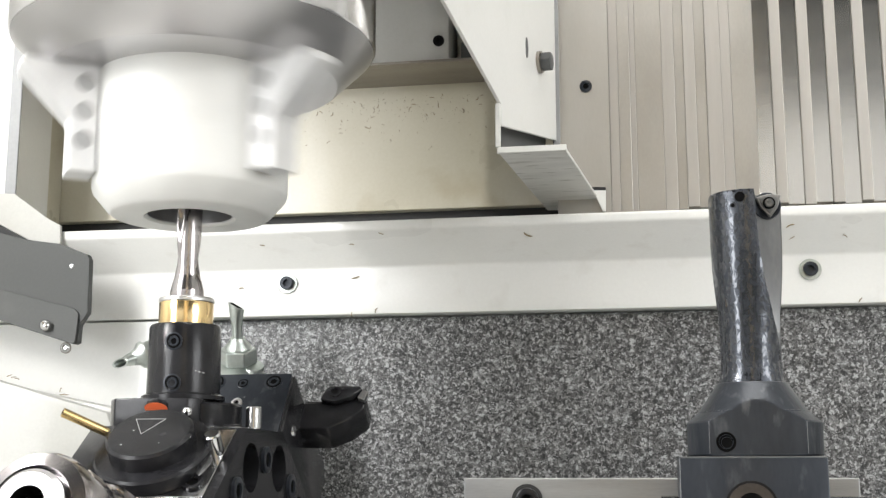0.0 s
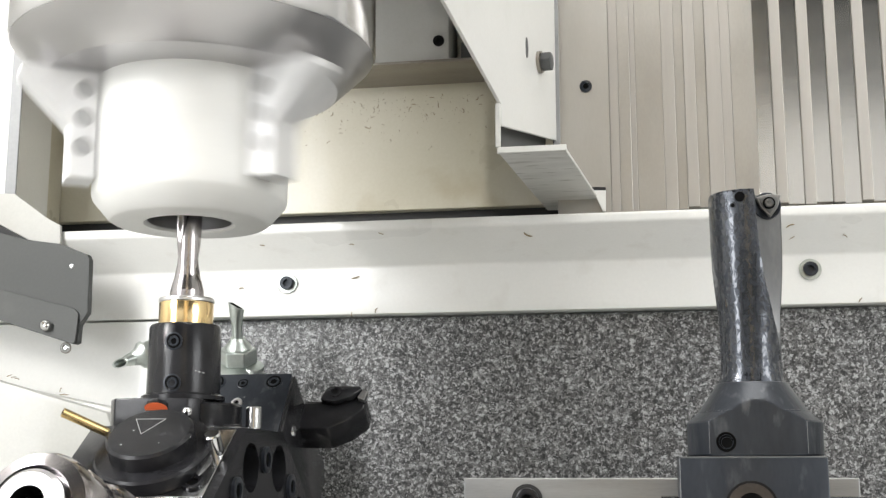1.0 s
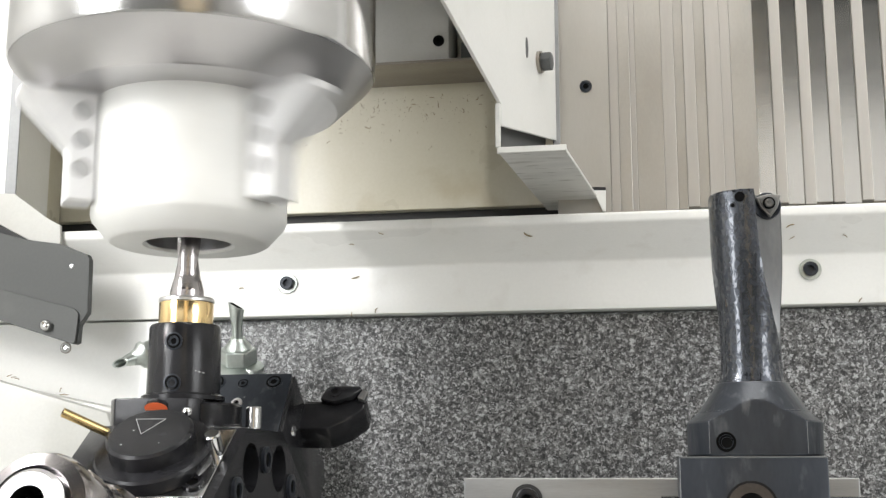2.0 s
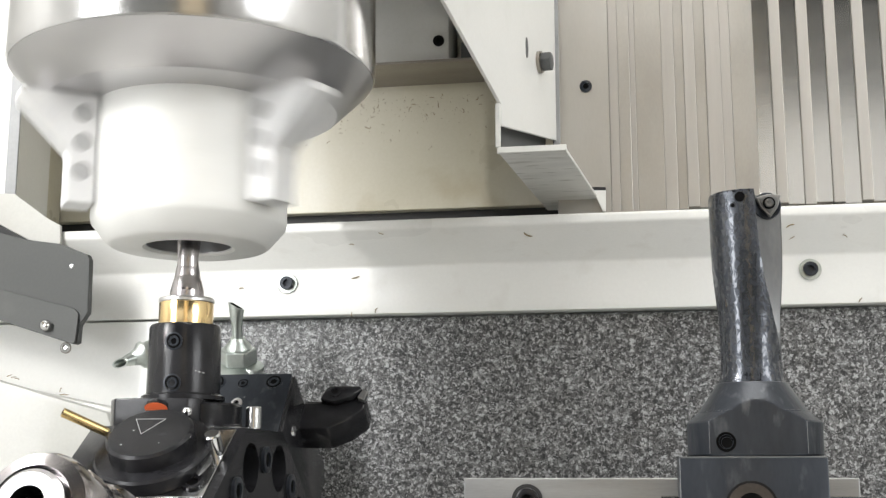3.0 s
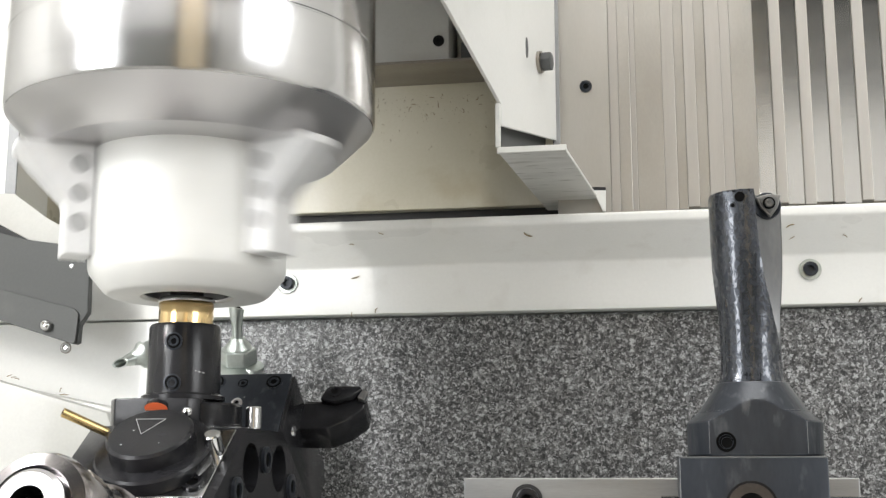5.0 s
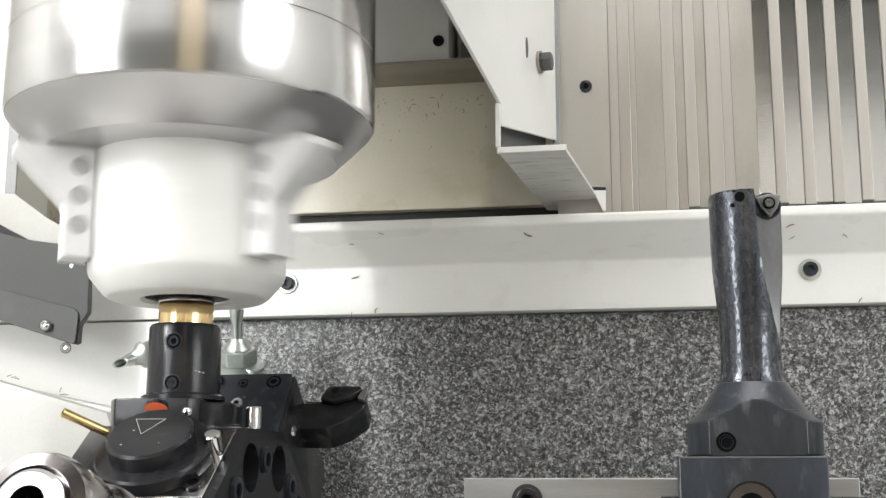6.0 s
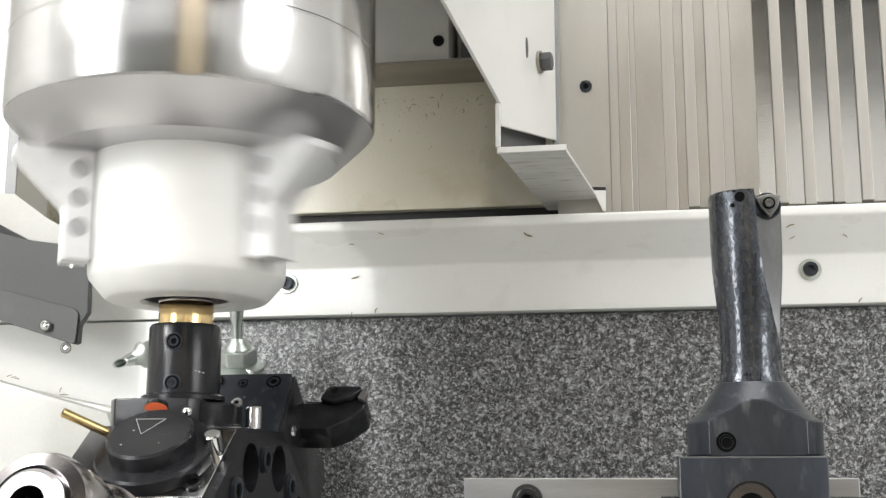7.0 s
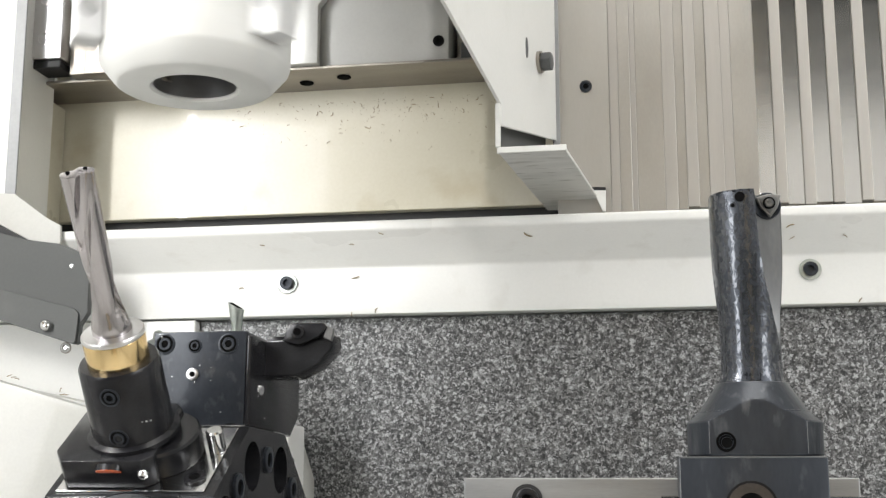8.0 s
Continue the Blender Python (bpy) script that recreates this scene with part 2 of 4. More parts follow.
def box(lo, hi, bevel=0.001, m=None):
    bm = bmesh.new()
    bmesh.ops.create_cube(bm, size=1.0)
    s = [max(b - a, 1e-5) for a, b in zip(lo, hi)]
    c = [(a + b) / 2 for a, b in zip(lo, hi)]
    bmesh.ops.transform(bm, matrix=Matrix.Translation(c) @ Matrix.Diagonal((*s, 1)), verts=bm.verts)
    if bevel:
        bmesh.ops.bevel(bm, geom=bm.edges[:], offset=min(bevel, min(s) * 0.4), segments=2, affect="EDGES", profile=0.5)
    if m is not None:
        bm.transform(m)
    return bm


def prism(outline, depth, m=None, bevel=0.0):
    """A plate: outline in its own x-y plane, thickness along z from 0 to depth."""
    bm = bmesh.new()
    a = [bm.verts.new((x, y, 0)) for x, y in outline]
    b = [bm.verts.new((x, y, depth)) for x, y in outline]
    bm.faces.new(a)
    bm.faces.new(b)
    k = len(outline)
    for i in range(k):
        bm.faces.new((a[i], a[(i + 1) % k], b[(i + 1) % k], b[i]))
    bmesh.ops.recalc_face_normals(bm, faces=bm.faces[:])
    if bevel:
        bmesh.ops.bevel(bm, geom=bm.edges[:], offset=bevel, segments=2, affect="EDGES", profile=0.5)
    if m is not None:
        bm.transform(m)
    return bm


def lathe(profile, segments=48, m=None, closed=False):
    """Turn (radius, height) points about z. Radius 0 makes a pole."""
    bm = bmesh.new()
    rings = []
    for r, z in profile:
        if r < 1e-7:
            rings.append([bm.verts.new((0, 0, z))])
        else:
            rings.append([bm.verts.new((r * math.cos(2 * math.pi * i / segments), r * math.sin(2 * math.pi * i / segments), z)) for i in range(segments)])
    pairs = list(zip(rings, rings[1:]))
    if closed:
        pairs.append((rings[-1], rings[0]))
    for p, q in pairs:
        for i in range(segments):
            j = (i + 1) % segments
            if len(p) == 1 and len(q) == 1:
                continue
            if len(p) == 1:
                bm.faces.new((p[0], q[i], q[j]))
            elif len(q) == 1:
                bm.faces.new((p[i], q[0], p[j]))
            else:
                bm.faces.new((p[i], q[i], q[j], p[j]))
    if m is not None:
        bm.transform(m)
    return bm


def rod(a, b, r, segments=20, r2=None, cap=0.0006):
    """A solid round bar between two points, with small chamfers."""
    a, b = Vector(a), Vector(b)
    h = (b - a).length
    r2 = r if r2 is None else r2
    m = Matrix.Translation(a) @ (b - a).to_track_quat("Z", "Y").to_matrix().to_4x4()
    c = min(cap, r * 0.4, r2 * 0.4, h * 0.4)
    return lathe([(0, 0), (r - c, 0), (r, c), (r2, h - c), (r2 - c, h), (0, h)], segments, m)


def tube(points, r, inner=0.0, segments=14, squash=None, cut=0.0):
    """A round tube along a few points; squash flattens it towards its end."""
    bm = bmesh.new()
    pts = [Vector(p) for p in points]
    rings = []
    for i, p in enumerate(pts):
        d = (pts[min(i + 1, len(pts) - 1)] - pts[max(i - 1, 0)]).normalized()
        q = d.to_track_quat("Z", "Y").to_matrix()
        sx, sy = squash[i] if squash else (1, 1)
        rings.append([bm.verts.new(p + q @ Vector((sx * r * math.cos(2 * math.pi * k / segments), sy * r * math.sin(2 * math.pi * k / segments), 0))) for k in range(segments)])
    if cut:
        along = (pts[-1] - pts[-2]).normalized()
        for k, v in enumerate(rings[-1]):
            v.co += along * (cut * r * math.cos(2 * math.pi * k / segments))
    for p, q in zip(rings, rings[1:]):
        for i in range(segments):
            bm.faces.new((p[i], p[(i + 1) % segments], q[(i + 1) % segments], q[i]))
    if inner:
        d = (pts[-2] - pts[-1]).normalized() * 0.012
        cen = sum((v.co for v in rings[-1]), Vector()) / segments
        rim = [bm.verts.new(cen + (v.co - cen) * inner) for v in rings[-1]]
        deep = [bm.verts.new(v.co + d) for v in rim]
        for i in range(segments):
            j = (i + 1) % segments
            bm.faces.new((rings[-1][i], rings[-1][j], rim[j], rim[i]))
            bm.faces.new((rim[i], rim[j], deep[j], deep[i]))
        bm.faces.new(deep)
    else:
        bm.faces.new(rings[-1])
    bm.faces.new(rings[0])
    return bm


def hexagon(r):
    return [(r * math.cos(math.pi / 3 * i), r * math.sin(math.pi / 3 * i)) for i in range(6)]


def facing(p, normal):
    """A frame at p whose z axis points along normal."""
    return Matrix.Translation(p) @ Vector(normal).to_track_quat("Z", "Y").to_matrix().to_4x4()


def socket_head(r, h, m, hole=0.5, washer=0.0):
    """A socket screw's head with its round rim and six-sided recess; and its washer's height below it."""
    k = 24
    bm = lathe([(0, -0.001), (r * 0.95, -0.001), (r, 0.0), (r, h * 0.85), (r * 0.88, h), (r * hole, h), (r * hole, h * 0.25), (0, h * 0.25)], k)
    bm.transform(m)
    return bm


def thing(name, label, category, m=None, group="", kind=""):
    ob = new(name)
    ob.empty_display_size = 0.02
    if m is not None:
        ob.matrix_world = m
    return tagged(ob, label, category, group, kind)


def screw(p, normal, r=0.005, h=0.004, washer=0.0, label="black socket-head screw", material=None, name="screw"):
    t = thing(name, label, "screw", facing(p, normal), "machine screws")
    if washer:
        part("washer", lathe([(r * 0.6, 0), (washer, 0), (washer, 0.0014), (washer * 0.96, 0.0018), (r * 0.6, 0.0018)], 32, closed=True), GALV, t, "bright steel washer", smooth=40)
    part("head", socket_head(r, h, Matrix.Translation((0, 0, 0.0012 if washer else 0))), material or BLACK, t, smooth=40)
    part("socket", prism(hexagon(r * 0.48), h * 0.1, Matrix.Translation((0, 0, h * 0.3))), HOLE_SHADE, t, "dark hexagon socket")
    return t


def sunk_screw(name, r, h, m, parent, material, label, hole=0.55):
    """A screw head on a surface of a thing, with a dark hexagon socket."""
    s = part(name, socket_head(r, h, m, hole), material, parent, label, smooth=40)
    part("socket", prism(hexagon(r * hole * 0.96), h * 0.2, m @ Matrix.Translation((0, 0, h * 0.3))), HOLE_SHADE, s, "dark hexagon socket")
    return s


def recess_screw(name, r, m, parent, label):
    """A screw sunk in a counterbore: glossy rim, dark recess, worn inner head and its socket."""
    s = part(name, lathe([(r, -0.0002), (r * 1.02, 0.0003), (r * 0.86, 0.0005), (r * 0.80, 0.0002)], 28, m, closed=True), GUNMETAL, parent, label, smooth=40)
    part("recess", lathe([(0, 0.0001), (r * 0.82, 0.0001), (r * 0.82, 0.0003), (0, 0.0003)], 28, m), HOLE_SHADE, s, "dark recess")
    part("inner_head", lathe([(r * 0.36, 0.0003), (r * 0.60, 0.0003), (r * 0.56, 0.0008), (r * 0.36, 0.0008)], 24, m, closed=True), GUNMETAL, s, "worn steel inner head", smooth=40)
    return s


# ---------------------------------------------------------------- the enclosure
def structure(name, bm, material, label, smooth=None, parent=None):
    return tagged(part(name, bm, material, parent, "", smooth), label, name.split("_")[0], kind="structure")


structure("floor", box((-1.2, -1.6, 0.50), (1.3, 1.4, 0.55)), WHITE, "off-white enamelled machine tray floor")
structure("ceiling", box((-1.2, 0.0, 2.45), (1.3, 1.5, 2.50)), WHITE, "off-white enamelled enclosure roof")
# Dark ceiling added out of view, so the cover mirrors a dark top.
structure("ceiling_2", box((-1.2, -1.6, 2.45), (1.3, -0.0005, 2.50)), UNSEEN_DARK, "dark ceiling added out of view, mirrored in the cover")
structure("wall_west", box((-1.2, -1.6, 0.55), (-1.1, 1.4, 2.45)), WHITE, "off-white enamelled enclosure side wall")
structure("wall_east", box((1.2, -1.6, 0.55), (1.3, 1.4, 2.45)), WHITE, "off-white enamelled enclosure side wall")
structure("wall_north", box((-1.1, 1.32, 0.55), (1.2, 1.40, 2.45)), WHITE, "off-white enamelled rear wall of the machine")
# Unseen wall in three tones, added to shape reflections in cover and chuck.
structure("wall_south", box((-1.1, -1.6, 0.55), (1.2, -1.52, 1.72)), UNSEEN_GREY, "plain grey wall behind the open machine door")
structure("wall_south_3", box((-1.1, -1.6, 1.7205), (1.2, -1.52, 2.42)), UNSEEN_PALE, "pale band of the unseen wall, added for reflections")
structure("wall_south_2", box((-1.1, -1.6, 2.4205), (1.2, -1.52, 2.45)), UNSEEN_DARK, "dark band of the unseen wall, added for reflections")
# unseen bars and strips, added for the stripes mirrored in the bright chuck
structure("door_post_1", box((-0.105, -0.40, 0.55), (-0.075, -0.36, 2.30), 0.004), GAP, "unseen black bar, added for the chuck's mirrored stripes")
structure("door_post_2", box((0.275, -0.40, 0.55), (0.300, -0.36, 2.30), 0.004), GAP, "unseen black bar, added for the chuck's mirrored stripes")
for k in range(9):
    structure("door_strip_%d" % (k + 1), box((-0.065 + 0.037 * k, -0.39 + 0.006 * (k % 2), 0.55), (-0.035 + 0.037 * k, -0.386 + 0.006 * (k % 2), 2.30), 0.001), CREAM if k % 3 == 1 else TAN, "tan hanging door strip")

structure("machine_bed", box((-0.4175, 1.095, 0.56), (1.1, 1.30, 1.4445), 0.002), GRANITE, "grey speckled granite machine bed with vertical front")
structure("bed_cover", box((-1.0, 1.084, 0.56), (-0.4180, 1.30, 1.4440), 0.0015), WHITE, "off-white enamelled sheet cover beside the granite")


def ledge():
    # cross-section in depth and height, run along x
    out = [(1.080, 1.4455), (1.080, 1.4870), (1.0792, 1.4890), (1.0512, 1.5158), (1.0503, 1.5175), (1.0503, 1.5232), (1.0518, 1.5250), (1.26, 1.533), (1.26, 1.4455)]
    m = Matrix(((0, 0, 1, -0.62), (1, 0, 0, 0), (0, 1, 0, 0), (0, 0, 0, 1)))
    structure("ledge", prism(out, 1.75, m, 0.0008), LEDGE, "off-white enamelled sheet ledge with a projecting lip", smooth=30)


ledge()
structure("back_panel", box((-0.63, 1.200, 1.5665), (-0.060, 1.215, 1.76), 0.001), CREAM, "cream enamelled rear panel with oil film and chips")
# The strip puts the shade of the gap under the panel into colour.
structure("seal", box((-0.63, 1.212, 1.50), (-0.05, 1.24, 1.60), 0.0), GAP, "black strip for the shaded gap below the cream panel")

# ---------------------------------------------------------------- the slide plate above
slide = thing("slide_plate", "pale grey machined slide plate with dull steel underside", "machine part")
part("plate", box((-0.585, 1.140, 1.700), (-0.190, 1.30, 2.20), 0.002), PLATE_GREY, slide, smooth=30)
part("underside", box((-0.66, 1.132, 1.6965), (-0.10, 1.235, 1.6995), 0.0005), GREY_STEEL, slide, "oily brown-grey steel underside")
part("side_block", box((-0.187, 1.165, 1.700), (-0.12, 1.30, 2.20), 0.002), GREY_STEEL, slide, "dull grey side block")
part("stop", box((-0.180, 1.15, 1.702), (-0.140, 1.164, 1.722), 0.001), PANEL_GREY, slide, "dark stop block")
for x, y in ((-0.30, 1.160), (-0.342, 1.172)):
    part("hole", lathe([(0, 0), (0.0062, 0), (0.0072, 0.0006), (0.0072, 0.002), (0, 0.002)], 24, Matrix.Translation((x, y, 1.6950))), HOLE_SHADE, slide, "dark bolt hole")
part("rib", prism([(-0.348, 1.700), (-0.318, 1.700), (-0.318, 1.760), (-0.285, 1.80), (-0.30, 1.81), (-0.348, 1.765)], 0.012, Matrix(((1, 0, 0, 0), (0, 0, 1, 1.124), (0, 1, 0, 0), (0, 0, 0, 1))), 0.001), PLATE_GREY, slide, "pale bent edge rib", smooth=30)
screw((-0.200, 1.1395, 1.7205), (0, -1, 0), 0.0056, 0.002, label="black socket-head screw in the slide plate")

guide = thing("guide_carriage", "bright steel guide carriage with two sunk bolts", "machine part")
part("body", box((-0.612, 1.100, 1.712), (-0.575, 1.138, 2.15), 0.002), STEEL, guide, smooth=30)
part("wiper", box((-0.610, 1.104, 1.704), (-0.577, 1.136, 1.7115), 0.001), GAP, guide, "black rubber wiper")
part("rail", box((-0.5745, 1.118, 1.700), (-0.556, 1.1395, 2.15), 0.001), GREY_STEEL, guide, "dull guide rail")
part("clamp", box((-0.5555, 1.112, 1.698), (-0.520, 1.1395, 1.735), 0.001), GREY_STEEL, guide, "dull steel clamp block")
for z in (1.733, 1.775):
    part("bolt", lathe([(0, 0), (0.0075, 0), (0.0075, 0.001), (0.006, 0.001), (0.004, -0.001), (0, -0.001)], 24, facing((-0.594, 1.0995, z), (0, -1, 0))), STEEL, guide, "sunk bright bolt", smooth=40)

# ---------------------------------------------------------------- left side
structure("post_west", box((-0.80, 1.076, 1.536), (-0.606, 1.152, 2.30), 0.003), WHITE, "off-white enamelled upright post at the side")
structure("post_return", box((-0.80, 1.1525, 1.545), (-0.6165, 1.199, 1.690), 0.002), CREAM, "cream enamelled return strip beside the post")
structure("trim", box((-0.611, 1.0735, 1.540), (-0.5995, 1.0755, 2.30), 0.0008), GREY_TRIM, "folded dull grey sheet edge on the post")
front = Matrix(((1, 0, 0, 0), (0, 0, 1, 0), (0, 1, 0, 0), (0, 0, 0, 1)))
structure("post_foot", prism([(-0.80, 1.650), (-0.644, 1.5662), (-0.5842, 1.5611), (-0.5511, 1.5374), (-0.5367, 1.5294), (-0.5357, 1.5125), (-0.5562, 1.5110), (-0.5957, 1.5315), (-0.6431, 1.5553), (-0.80, 1.635)], 0.0035, Matrix.Translation((0, 1.0450, 0)) @ front, 0.0005), DIMMED_WHITE, "off-white folded foot of the post")
structure("seal_west", prism([(-0.80, 1.633), (-0.6412, 1.5540), (-0.5940, 1.5303), (-0.5551, 1.5099), (-0.5563, 1.5026), (-0.5933, 1.5212), (-0.6406, 1.5453), (-0.80, 1.625)], 0.0025, Matrix.Translation((0, 1.0420, 0)) @ front), GAP, "black seal under the upright post")

side = thing("side_panel", "grey enamelled steel side panel with two round-head bolts", "panel")
part("sheet", prism([(-0.75, 1.565), (-0.556, 1.512), (-0.523, 1.507), (-0.4965, 1.4965), (-0.4942, 1.492), (-0.4935, 1.4445), (-0.5005, 1.4340), (-0.5015, 1.4180), (-0.5045, 1.4165), (-0.75, 1.495)], 0.008,
     Matrix(((1, 0, 0, 0), (0, 0, 1, 1.020), (0, 1, 0, 0), (0, 0, 0, 1))), 0.0006), SIDE_GREY, side)
lower_fold = prism([(-0.75, 1.509), (-0.577, 1.4668), (-0.505, 1.4478), (-0.5010, 1.4430), (-0.5012, 1.4180), (-0.5040, 1.4163), (-0.75, 1.4945)], 0.0015, Matrix(((1, 0, 0, 0), (0, 0, 1, 1.0183), (0, 1, 0, 0), (0, 0, 0, 1))), 0.0004)
for v in lower_fold.verts:
    v.co.y -= 0.14 * (1.4478 - 0.25 * (v.co.x + 0.505) - v.co.z)
part("lower_fold", lower_fold, SIDE_GREY, side, "lower edge folded slightly forward")


def dome_bolt(p, normal, r=0.0046):
    t = thing("dome_bolt", "bright round-head bolt with a hexagon socket", "screw", facing(p, normal), "dome-head bolts")
    part("head", lathe([(r, -0.002), (r, 0.0004), (r * 0.92, 0.0022), (r * 0.6, 0.0037), (r * 0.42, 0.004), (r * 0.42, 0.0022), (0, 0.0022)], 24), CHROME, t, smooth=50)
    part("rim", lathe([(r * 0.9, -0.001), (r * 1.15, -0.001), (r * 1.15, 0.0005), (r * 0.9, 0.0008)], 24, closed=True), GREY_STEEL, t, "dull steel washer rim")


part("bolt_head", lathe([(0.0050, -0.001), (0.0050, 0.0006), (0.0043, 0.0024), (0.0028, 0.0036), (0.0020, 0.0038), (0.0020, 0.0022), (0, 0.0022)], 24, facing((-0.5285, 1.0120, 1.4330), (0, -1, 0.3))), CHROME, side, "bright round bolt head", smooth=50)
part("rivet", lathe([(0, 0.0012), (0.0016, 0.0010), (0.0022, 0), (0, 0)], 16, facing((-0.511, 1.0199, 1.4865), (0, -1, 0))), STEEL, side, "small bright rivet")
dome_bolt((-0.544, 1.0835, 1.4205), (0.1, -1, 0))

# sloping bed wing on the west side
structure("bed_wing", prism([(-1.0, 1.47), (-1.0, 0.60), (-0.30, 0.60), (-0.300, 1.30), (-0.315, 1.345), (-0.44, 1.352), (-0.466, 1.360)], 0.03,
          Matrix(((1, 0, 0, 0), (0, 0, 1, 1.050), (0, 1, 0, 0), (0, 0, 0, 1))), 0.003), DIMMED_WHITE, "off-white enamelled bed wing below the side panel", smooth=30)
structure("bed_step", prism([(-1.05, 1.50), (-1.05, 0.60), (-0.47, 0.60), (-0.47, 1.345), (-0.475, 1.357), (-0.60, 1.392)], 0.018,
          Matrix(((1, 0, 0, 0), (0, 0, 1, 1.029), (0, 1, 0, 0), (0, 0, 0, 1))), 0.002), DIMMED_WHITE, "off-white enamelled sloping step with worn edge", smooth=30)
edge_chips = []
for x, z in ((-0.519, 1.3735), (-0.571, 1.388)):
    edge_chips.append((x, 1.0280, z + 0.0015))
structure("junction_cover", box((-0.40, 1.00, 0.60), (-0.3010, 1.048, 1.3445), 0.002), WHITE, "small off-white cover in front of the granite")


# ---------------------------------------------------------------- coolant nozzles
def nozzle(base, tip, label, wide=1.0):
    t = thing("coolant_nozzle", label, "nozzle", None, "coolant nozzles")
    b, e, foot = Vector(base), Vector(tip), 0.021 if wide < 1.2 else 0.015
    d = (e - b).normalized()
    part("flange", lathe([(0, 0), (foot, 0), (foot, 0.003), (foot * 0.7, 0.006), (0, 0.006)], 28, facing(b, d)), GALV, t, smooth=40)
    part("nut", prism(hexagon(foot * 0.75), 0.013, facing(b + d * 0.006, d), 0.0012), GALV, t, "hexagon nut")
    part("collar", lathe([(0, 0), (0.0115, 0), (0.0110, 0.003), (0.0075, 0.006), (0.0062, 0.010), (0, 0.010)], 24, facing(b + d * 0.0185, d)), GALV, t, smooth=40)
    pts = [b + d * (0.024 + k * ((e - b).length - 0.024) / 5) for k in range(6)]
    part("spout", tube(pts, 0.0062 * wide, 0.8, 18, [(0.85, 0.85), (0.7, 0.7), (0.7, 0.68), (0.8, 0.6), (0.95, 0.5), (1.05, 0.48)], -0.55), GALV, t, "flattened tube spout", smooth=50)
    if wide < 1.2:
        part("opening", tube([e - d * 0.004, e - d * 0.002, e + d * 0.0003], 0.0062 * wide * 0.72, 0, 18, [(1.05, 0.48)] * 3, -0.65), HOLE_SHADE, t, "dark open end of the spout", smooth=50)
    return t


nozzle((-0.3455, 1.000, 1.390), (-0.342, 0.978, 1.441), "zinc-plated coolant nozzle with a flattened spout pointing up")
nozzle((-0.406, 0.985, 1.409), (-0.4345, 0.962, 1.3935), "zinc-plated coolant nozzle with a flattened spout pointing aside", 1.3)
structure("nozzle_block", box((-0.37, 0.985, 1.345), (-0.328, 1.03, 1.3895), 0.003), GALV, "zinc-plated nozzle block behind the turret")


# ---------------------------------------------------------------- sheet bracket
def bracket():
    t = thing("sheet_bracket", "off-white enamelled folded sheet bracket with slotted hole", "bracket")
    # the web stands nearly square to the back wall; u runs back along it, v up
    a, b = Vector((-0.1185, 0.95, 0)), Vector((-0.0860, 1.133, 0))
    d = (b - a).normalized()
    nrm = Vector((d.y, -d.x, 0))
    m = Matrix.Translation(a) @ Matrix((d, (0, 0, 1), nrm)).transposed().to_4x4()
    ln = (b - a).length
    part("web", prism([(-0.30, 1.675), (0.0, 1.594), (0.0, 1.5765), (ln, 1.612), (ln, 2.1), (-0.30, 2.1)], 0.003, m, 0.0006), WHITE, t)
    # A grey plate puts the shade behind the web into its colour.
    part("pocket", prism([(0.042, 1.610), (0.042, 1.571), (ln, 1.600), (ln, 1.635)], 0.0012, m @ Matrix.Translation((0, 0, -0.0120)), 0.0003), PANEL_GREY, t, "grey plate standing for the shade in the pocket")
    bot = [(0, 0), (0.0535, 0.0), (0.0585, 0.22), (0.004, 0.22)]
    shear = Matrix.Translation((-0.1185, 0.95, 1.554)) @ Matrix(((1, 0.07, 0, 0), (0, 1, 0, 0), (0, 0, 1, 0), (0, 0, 0, 1)))
    part("foot", prism(bot, 0.003, shear, 0.0006), SCUFFED, t, "scuffed sheet foot")
    part("front_lip", box((-0.1195, 0.947, 1.5535), (-0.0645, 0.950, 1.5585), 0.0006), WHITE, t, "white folded lip")
    part("edge_fold", box((-0.1205, 0.946, 1.5585), (-0.1165, 0.9495, 1.5945), 0.0006), WHITE, t)
    part("hem", box((-0.0880, 1.1195, 1.560), (-0.0819, 1.1225, 2.1), 0.0005), GREY_TRIM, t, "dull metal hem")
    part("gap", box((-0.0888, 1.1205, 1.560), (-0.0881, 1.1250, 2.1), 0.0), GAP, t, "dark joint")
    bolt = m @ Matrix.Translation((ln * 0.61, 1.666, 0.0032))
    part("washer", lathe([(0, 0), (0.010, 0), (0.010, 0.003), (0, 0.003)], 28, bolt), GREY_STEEL, t, "dull steel washer", smooth=40)
    part("bolt_head", prism(hexagon(0.0085), 0.009, bolt @ Matrix.Translation((0, 0, 0.003)), 0.0008), PANEL_GREY, t, "dull hexagon bolt head", smooth=30)
    part("slot", lathe([(0, 0), (0.0075, 0), (0.0075, 0.0006), (0, 0.0006)], 28, m @ Matrix.Translation((ln * 0.405, 1.667, 0.0028)) @ Matrix.Diagonal((0.5, 1.25, 1, 1))), PANEL_GREY, t, "grey slotted hole")


bracket()
structure("bracket_tab", prism([(-0.0529, 1.5607), (-0.0411, 1.5603), (-0.0415, 1.5407), (-0.0441, 1.5408)], 0.003, Matrix.Translation((0, 1.120, 0)) @ front, 0.0003), WHITE, "small white sheet tab at the ledge")
structure("tab_gap", prism([(-0.0544, 1.5640), (-0.0410, 1.5634), (-0.0411, 1.5606), (-0.0532, 1.5611)], 0.003, Matrix.Translation((0, 1.1202, 0)) @ front), GAP, "dark slot above the sheet tab")


